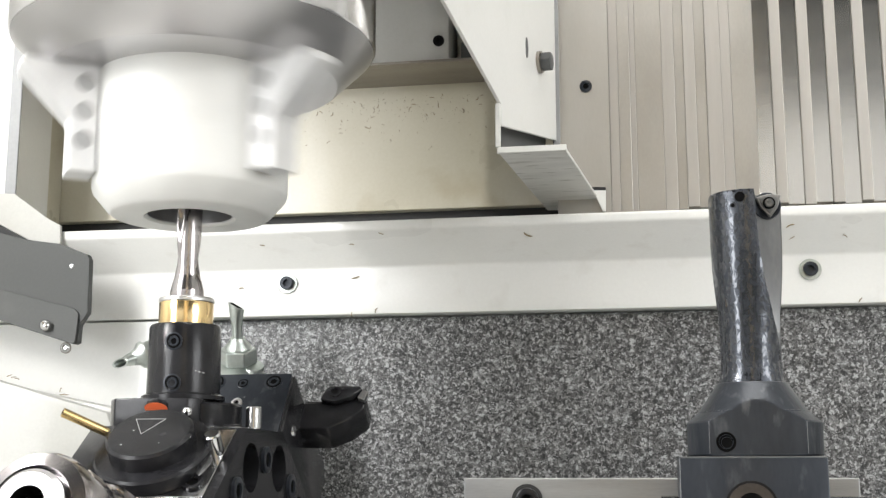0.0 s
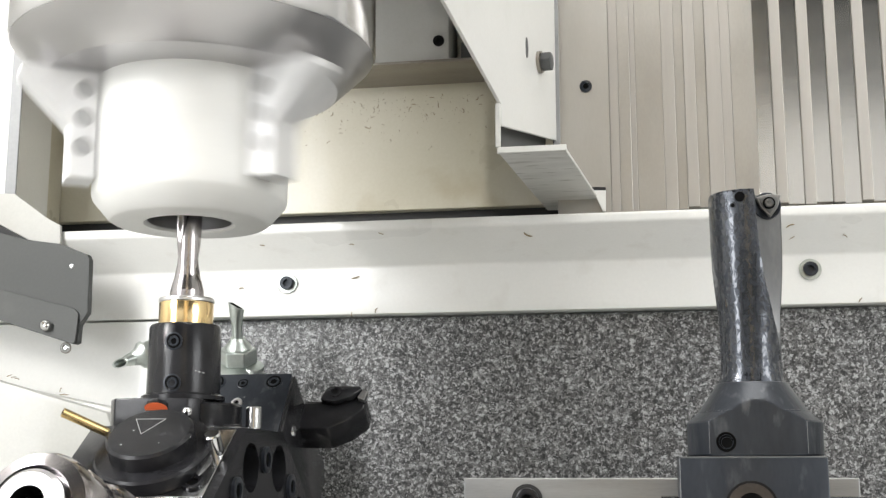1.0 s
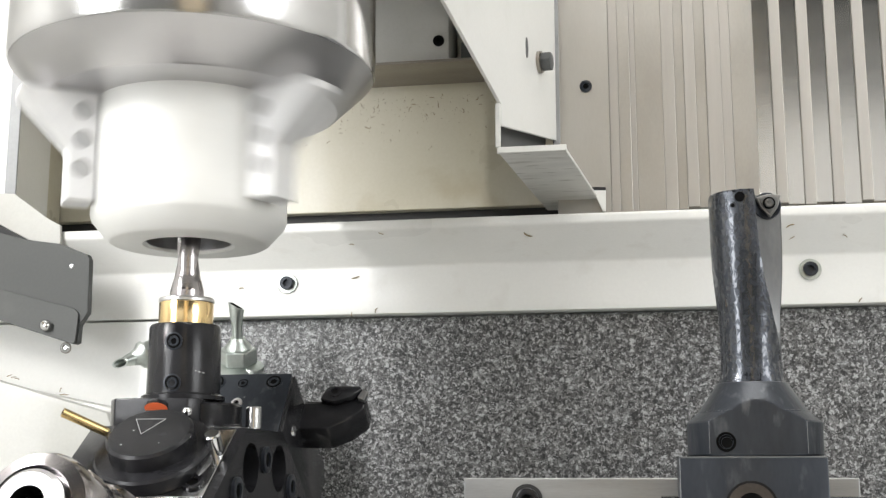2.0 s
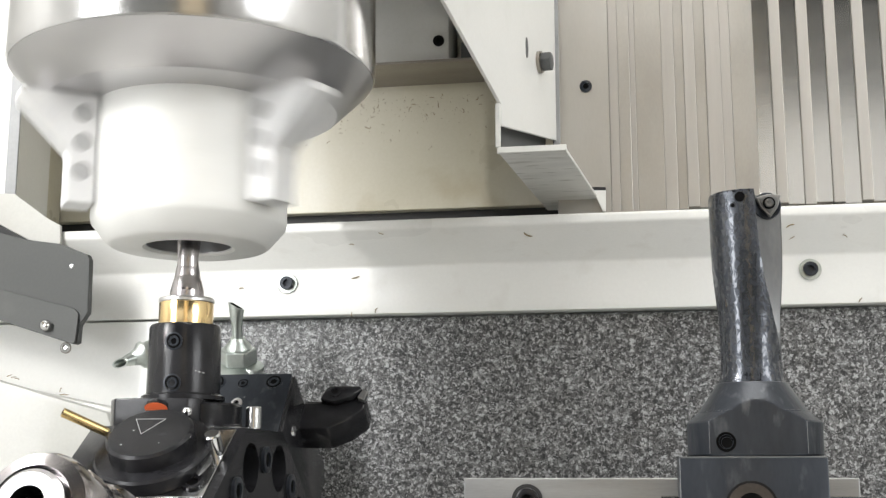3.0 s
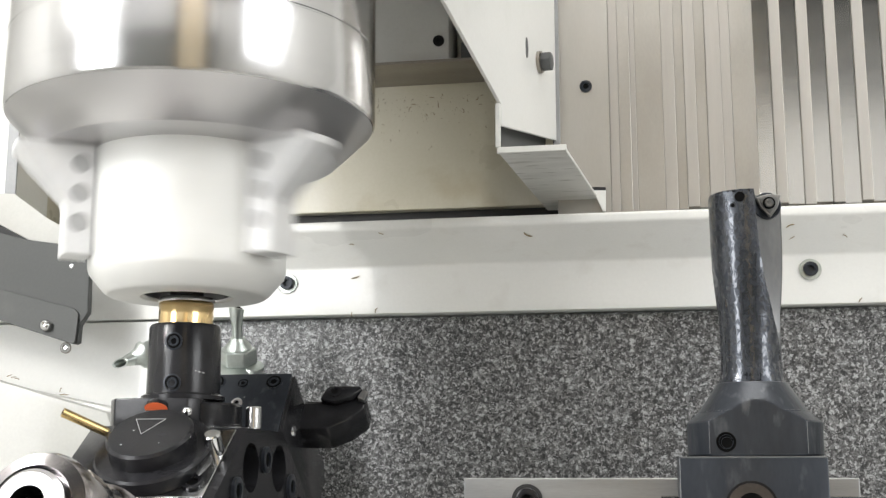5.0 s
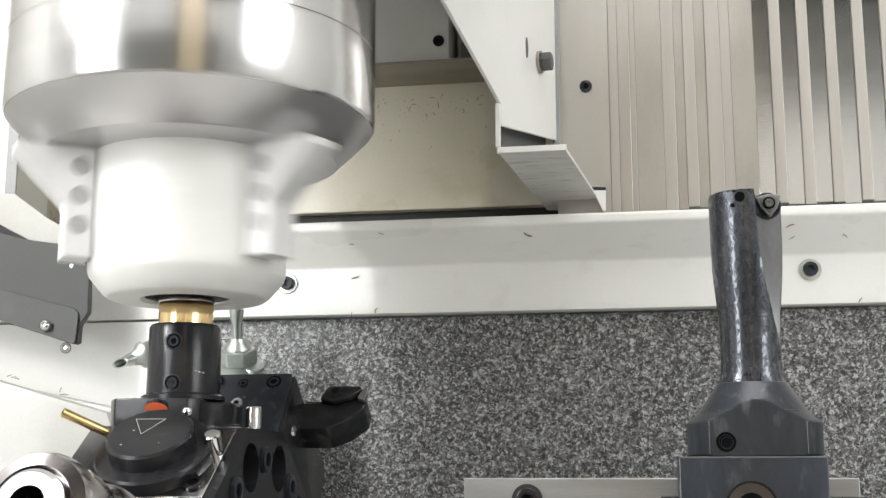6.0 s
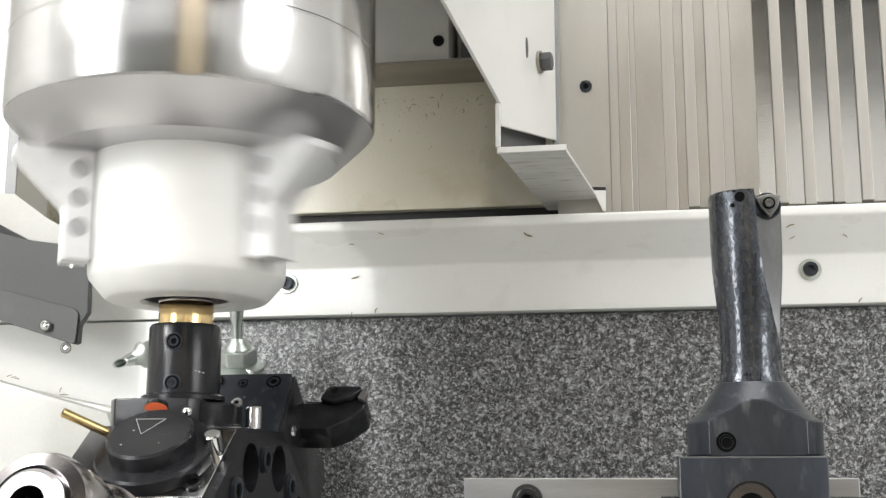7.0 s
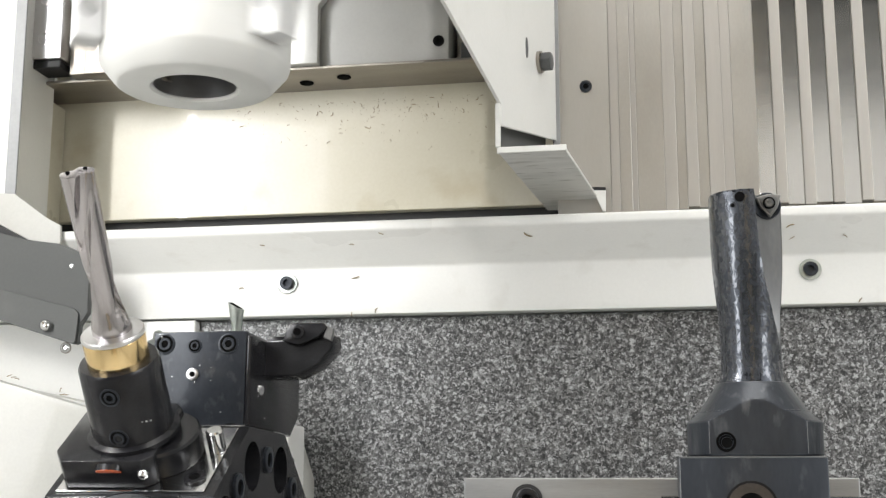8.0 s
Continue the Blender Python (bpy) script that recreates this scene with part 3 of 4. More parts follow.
# ---------------------------------------------------------------- telescopic way cover
def way_cover():
    t = thing("way_cover", "vertical folded aluminium way cover with overlapping strips", "machine cover")
    part("end_plate", box((-0.0855, 1.1272, 1.5385), (-0.0361, 1.1400, 2.3), 0.0004), END_PLATE, t, "smudged end plate")
    # folds: (left edge, how far proud, slight turn, flat or edge)
    folds = [(-0.0360, 0.0000, 0.0, 1), (-0.0275, 0.0010, 0.5, 0), (-0.0165, 0.0004, -0.5, 1), (-0.0115, 0.0012, 0.4, 0), (0.0130, 0.0022, 1.5, 1), (0.0245, 0.0008, -1.0, 0),
             (0.0330, 0.0024, 1.5, 1), (0.0435, 0.0012, -0.8, 0), (0.0530, 0.0030, 2.0, 1), (0.0665, 0.0014, -1.0, 1), (0.0755, 0.0022, 0.6, 0)]
    x = 0.0965
    while x < 0.40:
        folds += [(x, 0.0012, 2.5, 0), (x + 0.0148, 0.0036, 1.0, 1)]
        x += 0.0245
    for i, (fold, nxt) in enumerate(zip(folds, folds[1:] + [(0.42, 0, 0, 0)])):
        a, b, y = fold[0], nxt[0], 1.1265 - fold[1] * (1.0 if fold[0] > 0.09 else 0.5)
        bm = box((a, y, (1.5395 if i < 5 else 1.5432) - 0.0010 * (i % 3)), (b, y + 0.010, 2.3), 0.0005)
        c = Vector(((a + b) / 2, y, 0))
        bm.transform(Matrix.Translation(c) @ Matrix.Rotation(radians(fold[2] * (1.0 if a > 0.09 else 0.5)), 4, "Z") @ Matrix.Translation(-c))
        part("strip", bm, COVER_EDGE if fold[3] else COVER if a > 0.09 else COVER_MID, t)
    part("backing", box((-0.037, 1.1405, 1.5385), (0.42, 1.16, 2.3), 0.0), GREY_STEEL, t, "dull backing sheet")
    return t


way_cover()
screw((-0.0575, 1.1270, 1.6625), (0, -1, 0), 0.0058, 0.0016, label="black sunk screw in the aluminium cover", material=GUNMETAL)

# ledge screws
for x in (-0.329, 0.131):
    screw((x, 1.0798, 1.4750), (0, -1, 0), 0.0062, 0.005, 0.0092, "dark socket-head screw with a bright washer on the ledge", GUNMETAL, "ledge_screw")


# ---------------------------------------------------------------- twist drills
def flute_drill(z0, z1, radii, depth, width, twist, phase, steps=44, ring=56, narrow=1.0):
    """Two helical flutes cut into a round bar; radii are (height share, radius) pairs."""
    bm = bmesh.new()
    rings = []
    for s in range(steps + 1):
        u = s / steps
        r = np.interp(u, [k[0] for k in radii], [k[1] for k in radii])
        run = min(1.0, max(0.0, (u - 0.12) / 0.12))
        row = []
        for i in range(ring):
            a = 2 * math.pi * i / ring
            w = 0.0
            for f in (0, math.pi * narrow):
                g = (a - phase - twist * u - f + math.pi) % (2 * math.pi) - math.pi
                w = max(w, max(0.0, 1 - (abs(g) / width) ** 4))
            q = r * (1 - depth * w * run)
            row.append(bm.verts.new((q * math.cos(a), q * math.sin(a), z0 + (z1 - z0) * u)))
        rings.append(row)
    for p, q in zip(rings, rings[1:]):
        for i in range(ring):
            j = (i + 1) % ring
            bm.faces.new((p[i], p[j], q[j], q[i]))
    top = bm.verts.new((0, 0, z1 + radii[-1][1] * 0.18))
    bot = bm.verts.new((0, 0, z0))
    for i in range(ring):
        j = (i + 1) % ring
        bm.faces.new((rings[-1][i], rings[-1][j], top))
        bm.faces.new((rings[0][j], rings[0][i], bot))
    return bm


# ---------------------------------------------------------------- fixed drill on its block
def chip_space_drill():
    """A stout drill body; its chip space is milled flat through the axis on one side and runs out in a curve."""
    bm, rings, steps, ring = bmesh.new(), [], 120, 320
    zs, rs = [1.353, 1.3575, 1.363, 1.370, 1.387, 1.400, 1.412, 1.425, 1.440, 1.474, 1.4755], [0.0212, 0.0204, 0.0191, 0.0185, 0.0184, 0.0190, 0.0201, 0.0212, 0.0219, 0.0222, 0.0217]
    wz, ws = [1.364, 1.387, 1.404, 1.421, 1.440, 1.457, 1.4755], [1.02, 0.86, 0.64, 0.42, 0.30, 0.25, 0.23]
    floor_points = set()
    for s in range(steps + 1):
        z = 1.353 + 0.1225 * s / steps
        r, wall = float(np.interp(z, zs, rs)), float(np.interp(z, wz, ws))
        row = []
        for i in range(ring):
            a = 2 * math.pi * i / ring
            x, y = math.cos(a), -math.sin(a)
            cut = x > wall and y < 0.0
            if cut:
                y = 0.02 - 0.10 * (1 - (x - wall) / max(0.05, 1 - wall))
            if x < -wall and y > 0.06:
                y = 0.06
            v = bm.verts.new((r * x, r * y, z))
            if cut:
                floor_points.add(v)
            row.append(v)
        rings.append(row)
    for p, q in zip(rings, rings[1:]):
        for i in range(ring):
            f = bm.faces.new((p[i], p[(i + 1) % ring], q[(i + 1) % ring], q[i]))
            f.material_index = 1 if all(v in floor_points for v in f.verts) else 0
    bm.faces.new(rings[-1])
    bm.faces.new(rings[0])
    return bm


def trigon(size, turn):
    """Outline of a three-cornered insert with bulging sides."""
    return [(size * (1.0 if k % 2 == 0 else 0.66) * math.cos(radians(turn + 60 * k)), size * (1.0 if k % 2 == 0 else 0.66) * math.sin(radians(turn + 60 * k))) for k in range(6)]


def fixed_drill():
    t = thing("insert_drill", "oily dark steel indexable drill with conical flange", "drill", pose(0.0575, 0.787, 0))
    body = part("body", chip_space_drill(), WET_STEEL, t, smooth=38)
    body.data.materials.append(FLUTE)
    prof = [(0, 1.3135), (0.0396, 1.3135), (0.0403, 1.3142)]
    prof += [(0.0403, 1.3145 + 0.0018 * k) for k in range(1, 10)]
    prof += [(0.0403, 1.3330), (0.0400, 1.3336)] + [(0.0397 - 0.0061 * k / 14, 1.3340 + 0.0055 * k / 14) for k in range(15)] + [(0.0334, 1.3400), (0.0329, 1.3401)]
    prof += [(0.0327 - 0.0113 * k / 14, 1.3403 + 0.0170 * k / 14) for k in range(15)]
    prof += [(0.0206, 1.3576), (0, 1.3576)]
    bm = lathe(prof, 160)
    for v in bm.verts:
        v.co.y = max(v.co.y, -0.0288)
    part("flange", bm, FLANGE, t, "dark conical flange with a milled flat", smooth=22)
    # Thin bright rods stand for the highlight along the worn edges.
    for x in (-0.0281, 0.0281):
        part("worn_edge_glint", rod((x, -0.0287, 1.3145), (x, -0.0287, 1.3335), 0.00018, 8), FLUTE, t, "bright line for worn metal and bevel highlight")
    hole = facing((-0.0185, -0.0289, 1.3215), (0, -1, 0))
    clamp = part("clamp_hole", lathe([(0, 0.0003), (0.0050, 0.0003), (0.0054, 0.0007), (0.0058, 0.0), (0, 0)], 28, hole), HOLE_SHADE, t, "dark clamp screw hole")
    for k in range(2):
        part("thread", lathe([(0.0040 - 0.0009 * k, 0.0004), (0.0043 - 0.0009 * k, 0.0004), (0.0042 - 0.0009 * k, 0.0006), (0.0040 - 0.0009 * k, 0.0006)], 24, hole @ Matrix.Translation((0.0004 * k, -0.0005 * k, 0)), closed=True), GUNMETAL, clamp, "worn thread turn", smooth=40)
    part("coolant_hole", lathe([(0, 0), (0.0030, 0), (0.0031, 0.0008), (0, 0.0008)], 24, facing((-0.0040, -0.02165, 1.4705), (-0.2, -1, 0.05))), HOLE_SHADE, t, "dark coolant hole")
    part("oil_hole", lathe([(0, 0), (0.0013, 0), (0.0013, 0.0006), (0, 0.0006)], 16, facing((-0.0085, -0.0204, 1.4655), (-0.4, -1, 0))), HOLE_SHADE, t, "tiny dark hole")
    rake = Matrix(((1, 0, 0, 0.0148), (0, 0, -1, -0.0002), (0, 1, 0, 1.4695), (0, 0, 0, 1)))
    part("insert_pocket", lathe([(0, 0), (0.0086, 0), (0.0086, 0.0014), (0.0080, 0.0018), (0.0074, 0.0016), (0, 0.0014)], 40, rake @ Matrix.Translation((-0.0010, -0.0010, 0))), GUNMETAL, t, "dark insert pocket", smooth=30)
    seat = part("insert", prism(trigon(0.0090, 33), 0.0030, rake @ Matrix.Translation((0, 0, 0.0018)), 0.0006), INSERT, t, "grey carbide insert")
    part("chip_breaker", prism(trigon(0.0067, 33), 0.0004, rake @ Matrix.Translation((0, 0, 0.0047)), 0.0003), FLUTE, seat, "raised paler face of the insert")
    top = rake @ Matrix.Translation((0, 0, 0.0052))
    part("screw_seat", lathe([(0.0028, -0.0003), (0.0040, -0.0003), (0.0037, 0.0004), (0.0028, 0.0002)], 28, top, closed=True), HOLE_SHADE, seat, "dark countersunk seat", smooth=40)
    part("insert_screw", lathe([(0, 0.0003), (0.0010, 0.0003), (0.0013, 0.0008), (0.0024, 0.0008), (0.0029, 0.0002), (0.0029, -0.0002), (0, -0.0002)], 24, top), FLUTE, seat, "small bright screw", smooth=40)
    return t


fixed_drill()
block = thing("tool_block", "dark phosphated steel tool block with a round bore", "tool block")
part("body", box((0.0112, 0.752, 0.551), (0.0957, 0.832, 1.3128), 0.0012), GUNMETAL, block, smooth=30)
# Rods again for worn metal and the highlight on the bevel.
part("worn_edge_glint", rod((0.0122, 0.7523, 1.3124), (0.0948, 0.7523, 1.3124), 0.00045, 8), FLUTE, block, "bright line for worn metal and bevel highlight")
part("worn_edge_glint", rod((0.0116, 0.7523, 1.2000), (0.0116, 0.7523, 1.3120), 0.00035, 8), FLUTE, block, "bright line for worn metal and bevel highlight")
part("bore_ring", lathe([(0.0136, 0), (0.0150, 0), (0.0150, 0.0012), (0.0136, 0.0012)], 36, facing((0.0517, 0.7518, 1.2840), (0, -1, 0)), closed=True), BLACK, block, "black bore rim", smooth=40)
part("bushing", lathe([(0.0082, 0), (0.0136, 0), (0.0136, 0.0009), (0.0088, 0.0009), (0.0082, 0.0004)], 32, facing((0.0517, 0.7518, 1.2840), (0, -1, 0)), closed=True), surface("rusty brown plug", (0.040, 0.033, 0.028), (0.085, 0.070, 0.060), (0.4, 0.6), 0.4, 80, 500, 0.1), block, "rusty brown bushing in the bore", smooth=40)
part("bore", lathe([(0, 0), (0.0082, 0), (0.0082, 0.0003), (0, 0.0003)], 32, facing((0.0517, 0.7518, 1.2840), (0, -1, 0))), HOLE_SHADE, block, "dark open bore")
part("wing", box((0.000, 0.7605, 1.10), (0.0108, 0.820, 1.2895), 0.001), BLACK, block, "black side wing")
part("wing", box((0.0961, 0.7605, 1.10), (0.1185, 0.820, 1.2895), 0.001), BLACK, block, "black side wing")
mount = thing("mounting_plate", "milled aluminium mounting plate behind the tool block", "plate")
part("plate", box((-0.1297, 0.838, 0.551), (0.1252, 0.872, 1.3007), 0.0008), ALU_FLAT, mount)
part("bolt_recess", lathe([(0.0078, 0.0), (0.0102, 0.0), (0.0102, 0.0008), (0.0078, 0.0008)], 32, facing((-0.0873, 0.8376, 1.2865), (0, -1, 0)), closed=True), GAP, mount, "black recess ring", smooth=40)
screw((-0.0873, 0.8376, 1.2865), (0, -1, 0), 0.0074, 0.003, label="black socket-head screw in the mounting plate")

# ---------------------------------------------------------------- chips stuck to the cream panel and the ledge
chips = random.Random(7)


def chip(p, normal, size):
    k, turn, bend = 7, chips.uniform(0, 6.28), chips.uniform(-2.4, 2.4)
    m = facing(p, normal) @ pose(0, 0, 0.0005, 0, 0, math.degrees(turn))
    pts, x, y, a = [], 0.0, 0.0, 0.0
    for i in range(k):
        pts.append(m @ Vector((x, y, 0)))
        x, y, a = x + math.cos(a) * size / k, y + math.sin(a) * size / k, a + bend / k
    w = size * 0.045 + 0.00016
    ob = part("metal_chip", tube(pts, w, 0, 5, [(0.5, 0.5)] + [(1, 1)] * (k - 2) + [(0.4, 0.4)]), CHIP)
    return tagged(ob, "tiny curled brown metal chip stuck on enamel", "metal chip", "metal chips")


for x, y, z in edge_chips:
    for k in range(3):
        chip((x + 0.004 * k, y, z - 0.001 * k), (0, -1, 0.4), 0.006)
for i in range(150):
    s = abs(chips.gauss(0, 1))
    x = -0.29 + chips.gauss(0, 0.055) if i < 40 else chips.uniform(-0.44, -0.13)
    z = 1.684 - abs(chips.gauss(0, 0.022))
    chip((x, 1.1995, z), (0, -1, 0), chips.choice((0.0008, 0.001, 0.0012, 0.0015, 0.002, 0.003, 0.004, 0.006)))
for x, y, z, nrm in ((-0.2626, 1.0609, 1.5059, (0, -0.69, -0.72)), (-0.262, 1.0795, 1.480, (0, -1, 0)), (-0.375, 1.0795, 1.471, (0, -1, 0)), (-0.268, 1.0795, 1.4475, (0, -1, 0)), (-0.245, 1.0795, 1.4505, (0, -1, 0)), (-0.1029, 1.0587, 1.5079, (0, -0.69, -0.72)),
                     (0.1111, 1.0587, 1.5079, (0, -0.69, -0.72)), (0.1140, 1.0675, 1.4996, (0, -0.69, -0.72)), (0.1608, 1.0675, 1.4996, (0, -0.69, -0.72)), (-0.3498, 1.0587, 1.5079, (0, -0.69, -0.72)), (0.172, 1.0795, 1.4497, (0, -1, 0)), (-0.2386, 1.0520, 1.5143, (0, -0.69, -0.72))):
    chip((x, y, z), nrm, chips.choice((0.006, 0.009, 0.011)))
for i in range(60):
    chip((-0.235 + chips.gauss(0, 0.035), 1.1995, 1.664 + chips.gauss(0, 0.011)), (0, -1, 0), chips.choice((0.0006, 0.0009, 0.0012, 0.0018)))


# ---------------------------------------------------------------- chuck, jaws and workpiece (face of the chuck at z 0)
CHUCK_X, CHUCK_Y = -0.310, 0.787
chuck = thing("spindle_chuck", "bright turned steel spindle chuck hanging from above, spinning", "chuck", pose(CHUCK_X, CHUCK_Y, 1.55))
# The wide part above 0.185 is unseen, added to shade the cream panel.
part("body", lathe([(0.1235, 0.0015), (0.125, 0.004), (0.125, 0.052), (0.1245, 0.0525), (0.1245, 0.0535), (0.125, 0.054), (0.125, 0.180), (0.130, 0.185), (0.235, 0.190), (0.240, 0.195), (0.240, 0.42), (0, 0.42)], 128), TURNED, chuck, smooth=40)

part("face", lathe([(0.1234, 0.0014), (0.1226, 0.0004), (0.1000, -0.0218), (0.0985, -0.0226), (0, -0.0226)], 128), FACE_STEEL, chuck, "dull ground steel tapered face", smooth=25)


def jaw_mesh():
    out = [(0.0662, -0.023), (0.1165, -0.023), (0.1165, -0.028), (0.0850, -0.060), (0.0838, -0.064), (0.0838, -0.096), (0.0662, -0.096)]
    m = Matrix(((1, 0, 0, 0), (0, 0, 1, -0.013), (0, 1, 0, 0), (0, 0, 0, 1)))
    return prism(out, 0.026, m, 0.0008)


for k in range(3):
    turn = pose(0, 0, 0, 0, 0, -145 + 120 * k)
    j = part("jaw", (lambda b: (b.transform(turn), b)[1])(jaw_mesh()), JAW, chuck, "bright milled clamping jaw")
    for s in (-1, 1):
        for z in (-0.036, -0.0555, -0.075):
            part("bolt_hole", lathe([(0, 0), (0.0052, 0), (0.0062, 0.0004), (0.0062, -0.0004), (0, -0.0004)], 20, turn @ facing((0.0755, s * 0.0131, z), (0, s, 0))), BOLT_GREY, j, "grey sunk bolt")

workpiece = thing("workpiece", "pale bare metal ring-shaped workpiece held in the chuck", "workpiece", pose(CHUCK_X, CHUCK_Y, 1.55))
part("body", lathe([(0.029, -0.0185), (0.0645, -0.0185), (0.0658, -0.0200), (0.0658, -0.0600), (0.0656, -0.0960), (0.0655, -0.1010), (0.0646, -0.1042), (0.0550, -0.1155), (0.0530, -0.1170), (0.0515, -0.1178), (0.0308, -0.118), (0.0290, -0.1165)], 96, closed=True), CASTING, workpiece, smooth=35)
part("bore", lathe([(0.0289, -0.030), (0.0289, -0.1166), (0.0282, -0.1160), (0.0282, -0.030)], 64, closed=True), BORE, workpiece, "bright machined steel bore", smooth=40)
for k in range(3):
    part("bore_key", box((0.0245, -0.0030, -0.108), (0.0283, 0.0030, -0.080), 0.0006, pose(0, 0, 0, 0, 0, 40 + 120 * k)), GREY_STEEL, workpiece, "dull key inside the bore")

# ---------------------------------------------------------------- tool turret, turning about the x axis
AXIS_Y, AXIS_Z = 0.787, 1.2161
turret = thing("tool_turret", "black ten-sided tool turret with drill and turning tools", "tool turret", pose(0, AXIS_Y, AXIS_Z))
APO = 0.140


def at(station):
    """Station 0 points up; positive stations lean towards the open front."""
    return pose(0, 0, 0, 36 * station) @ pose(0, 0, -0.025)


def turret_drum():
    apo = APO - 0.025
    rim = apo / math.cos(math.pi / 10)
    out = [(rim * math.sin(math.pi / 5 * (i + 0.5)), rim * math.cos(math.pi / 5 * (i + 0.5))) for i in range(10)]
    m = Matrix(((0, 0, 1, -0.356), (1, 0, 0, 0), (0, 1, 0, 0), (0, 0, 0, 1)))
    part("drum", prism(out, 0.0835, m, 0.0016), BLACK, turret, "black oxide drum", smooth=20)
    # the drum's outer plate, bored through at its corners
    plate = bmesh.new()
    x0, x1, loops, rims = -0.252, -0.2722, [], []
    for r, cy, cz, k in [(rim, 0.0, 0.0, 10)] + [(0.0155, 0.0955 * math.sin(math.pi / 5 * (i + 0.5)), 0.0955 * math.cos(math.pi / 5 * (i + 0.5)), 36) for i in range(10)]:
        half = 0.5 if k == 10 else 0.0
        front = [plate.verts.new((x0, cy + r * math.sin(2 * math.pi * (i + half) / k), cz + r * math.cos(2 * math.pi * (i + half) / k))) for i in range(k)]
        back = [plate.verts.new((x1, v.co.y, v.co.z)) for v in front]
        loops += [plate.edges.new((front[i], front[(i + 1) % k])) for i in range(k)]
        rims.append((front, back))
    bmesh.ops.triangle_fill(plate, use_beauty=True, edges=loops, normal=(1, 0, 0))
    for front, back in rims:
        k = len(front)
        for i in range(k):
            plate.faces.new((front[i], front[(i + 1) % k], back[(i + 1) % k], back[i]))
    part("side_plate", plate, BLACK, turret, "black bored side plate", smooth=30)
    for k in range(10):
        f = at(k)
        part("facet_plate", box((-0.350, -0.0345, APO), (-0.2585, 0.0345, APO + 0.0012), 0.0004, f), CHROME, turret, "bright ground seat")
        corner = pose(0, 0, 0, 36 * k + 18)
        part("side_bore", lathe([(0, 0.0), (0.0154, 0.0), (0.0154, -0.0008), (0, -0.0008)], 36, corner @ facing((-0.2708, 0, 0.0955), (1, 0, 0))), HOLE_SHADE, turret, "dark round bore", smooth=40)
        sunk_screw("side_screw", 0.0085, 0.0022, f @ facing((-0.2518, -0.0015, APO - 0.0190), (1, 0, 0)), turret, GUNMETAL, "dark oiled steel screw", 0.6)
        part("pin", rod(f @ Vector((-0.2635, 0.008, APO + 0.001)), f @ Vector((-0.2635, 0.008, APO + 0.016)), 0.0053, 24, cap=0.001), CHROME, turret, "bright steel dowel pin", smooth=40)
        sunk_screw("seat_screw", 0.0065, 0.0018, f @ Matrix.Translation((-0.268, -0.022, APO + 0.0012)), turret, BLACK, "black seat screw")


turret_drum()


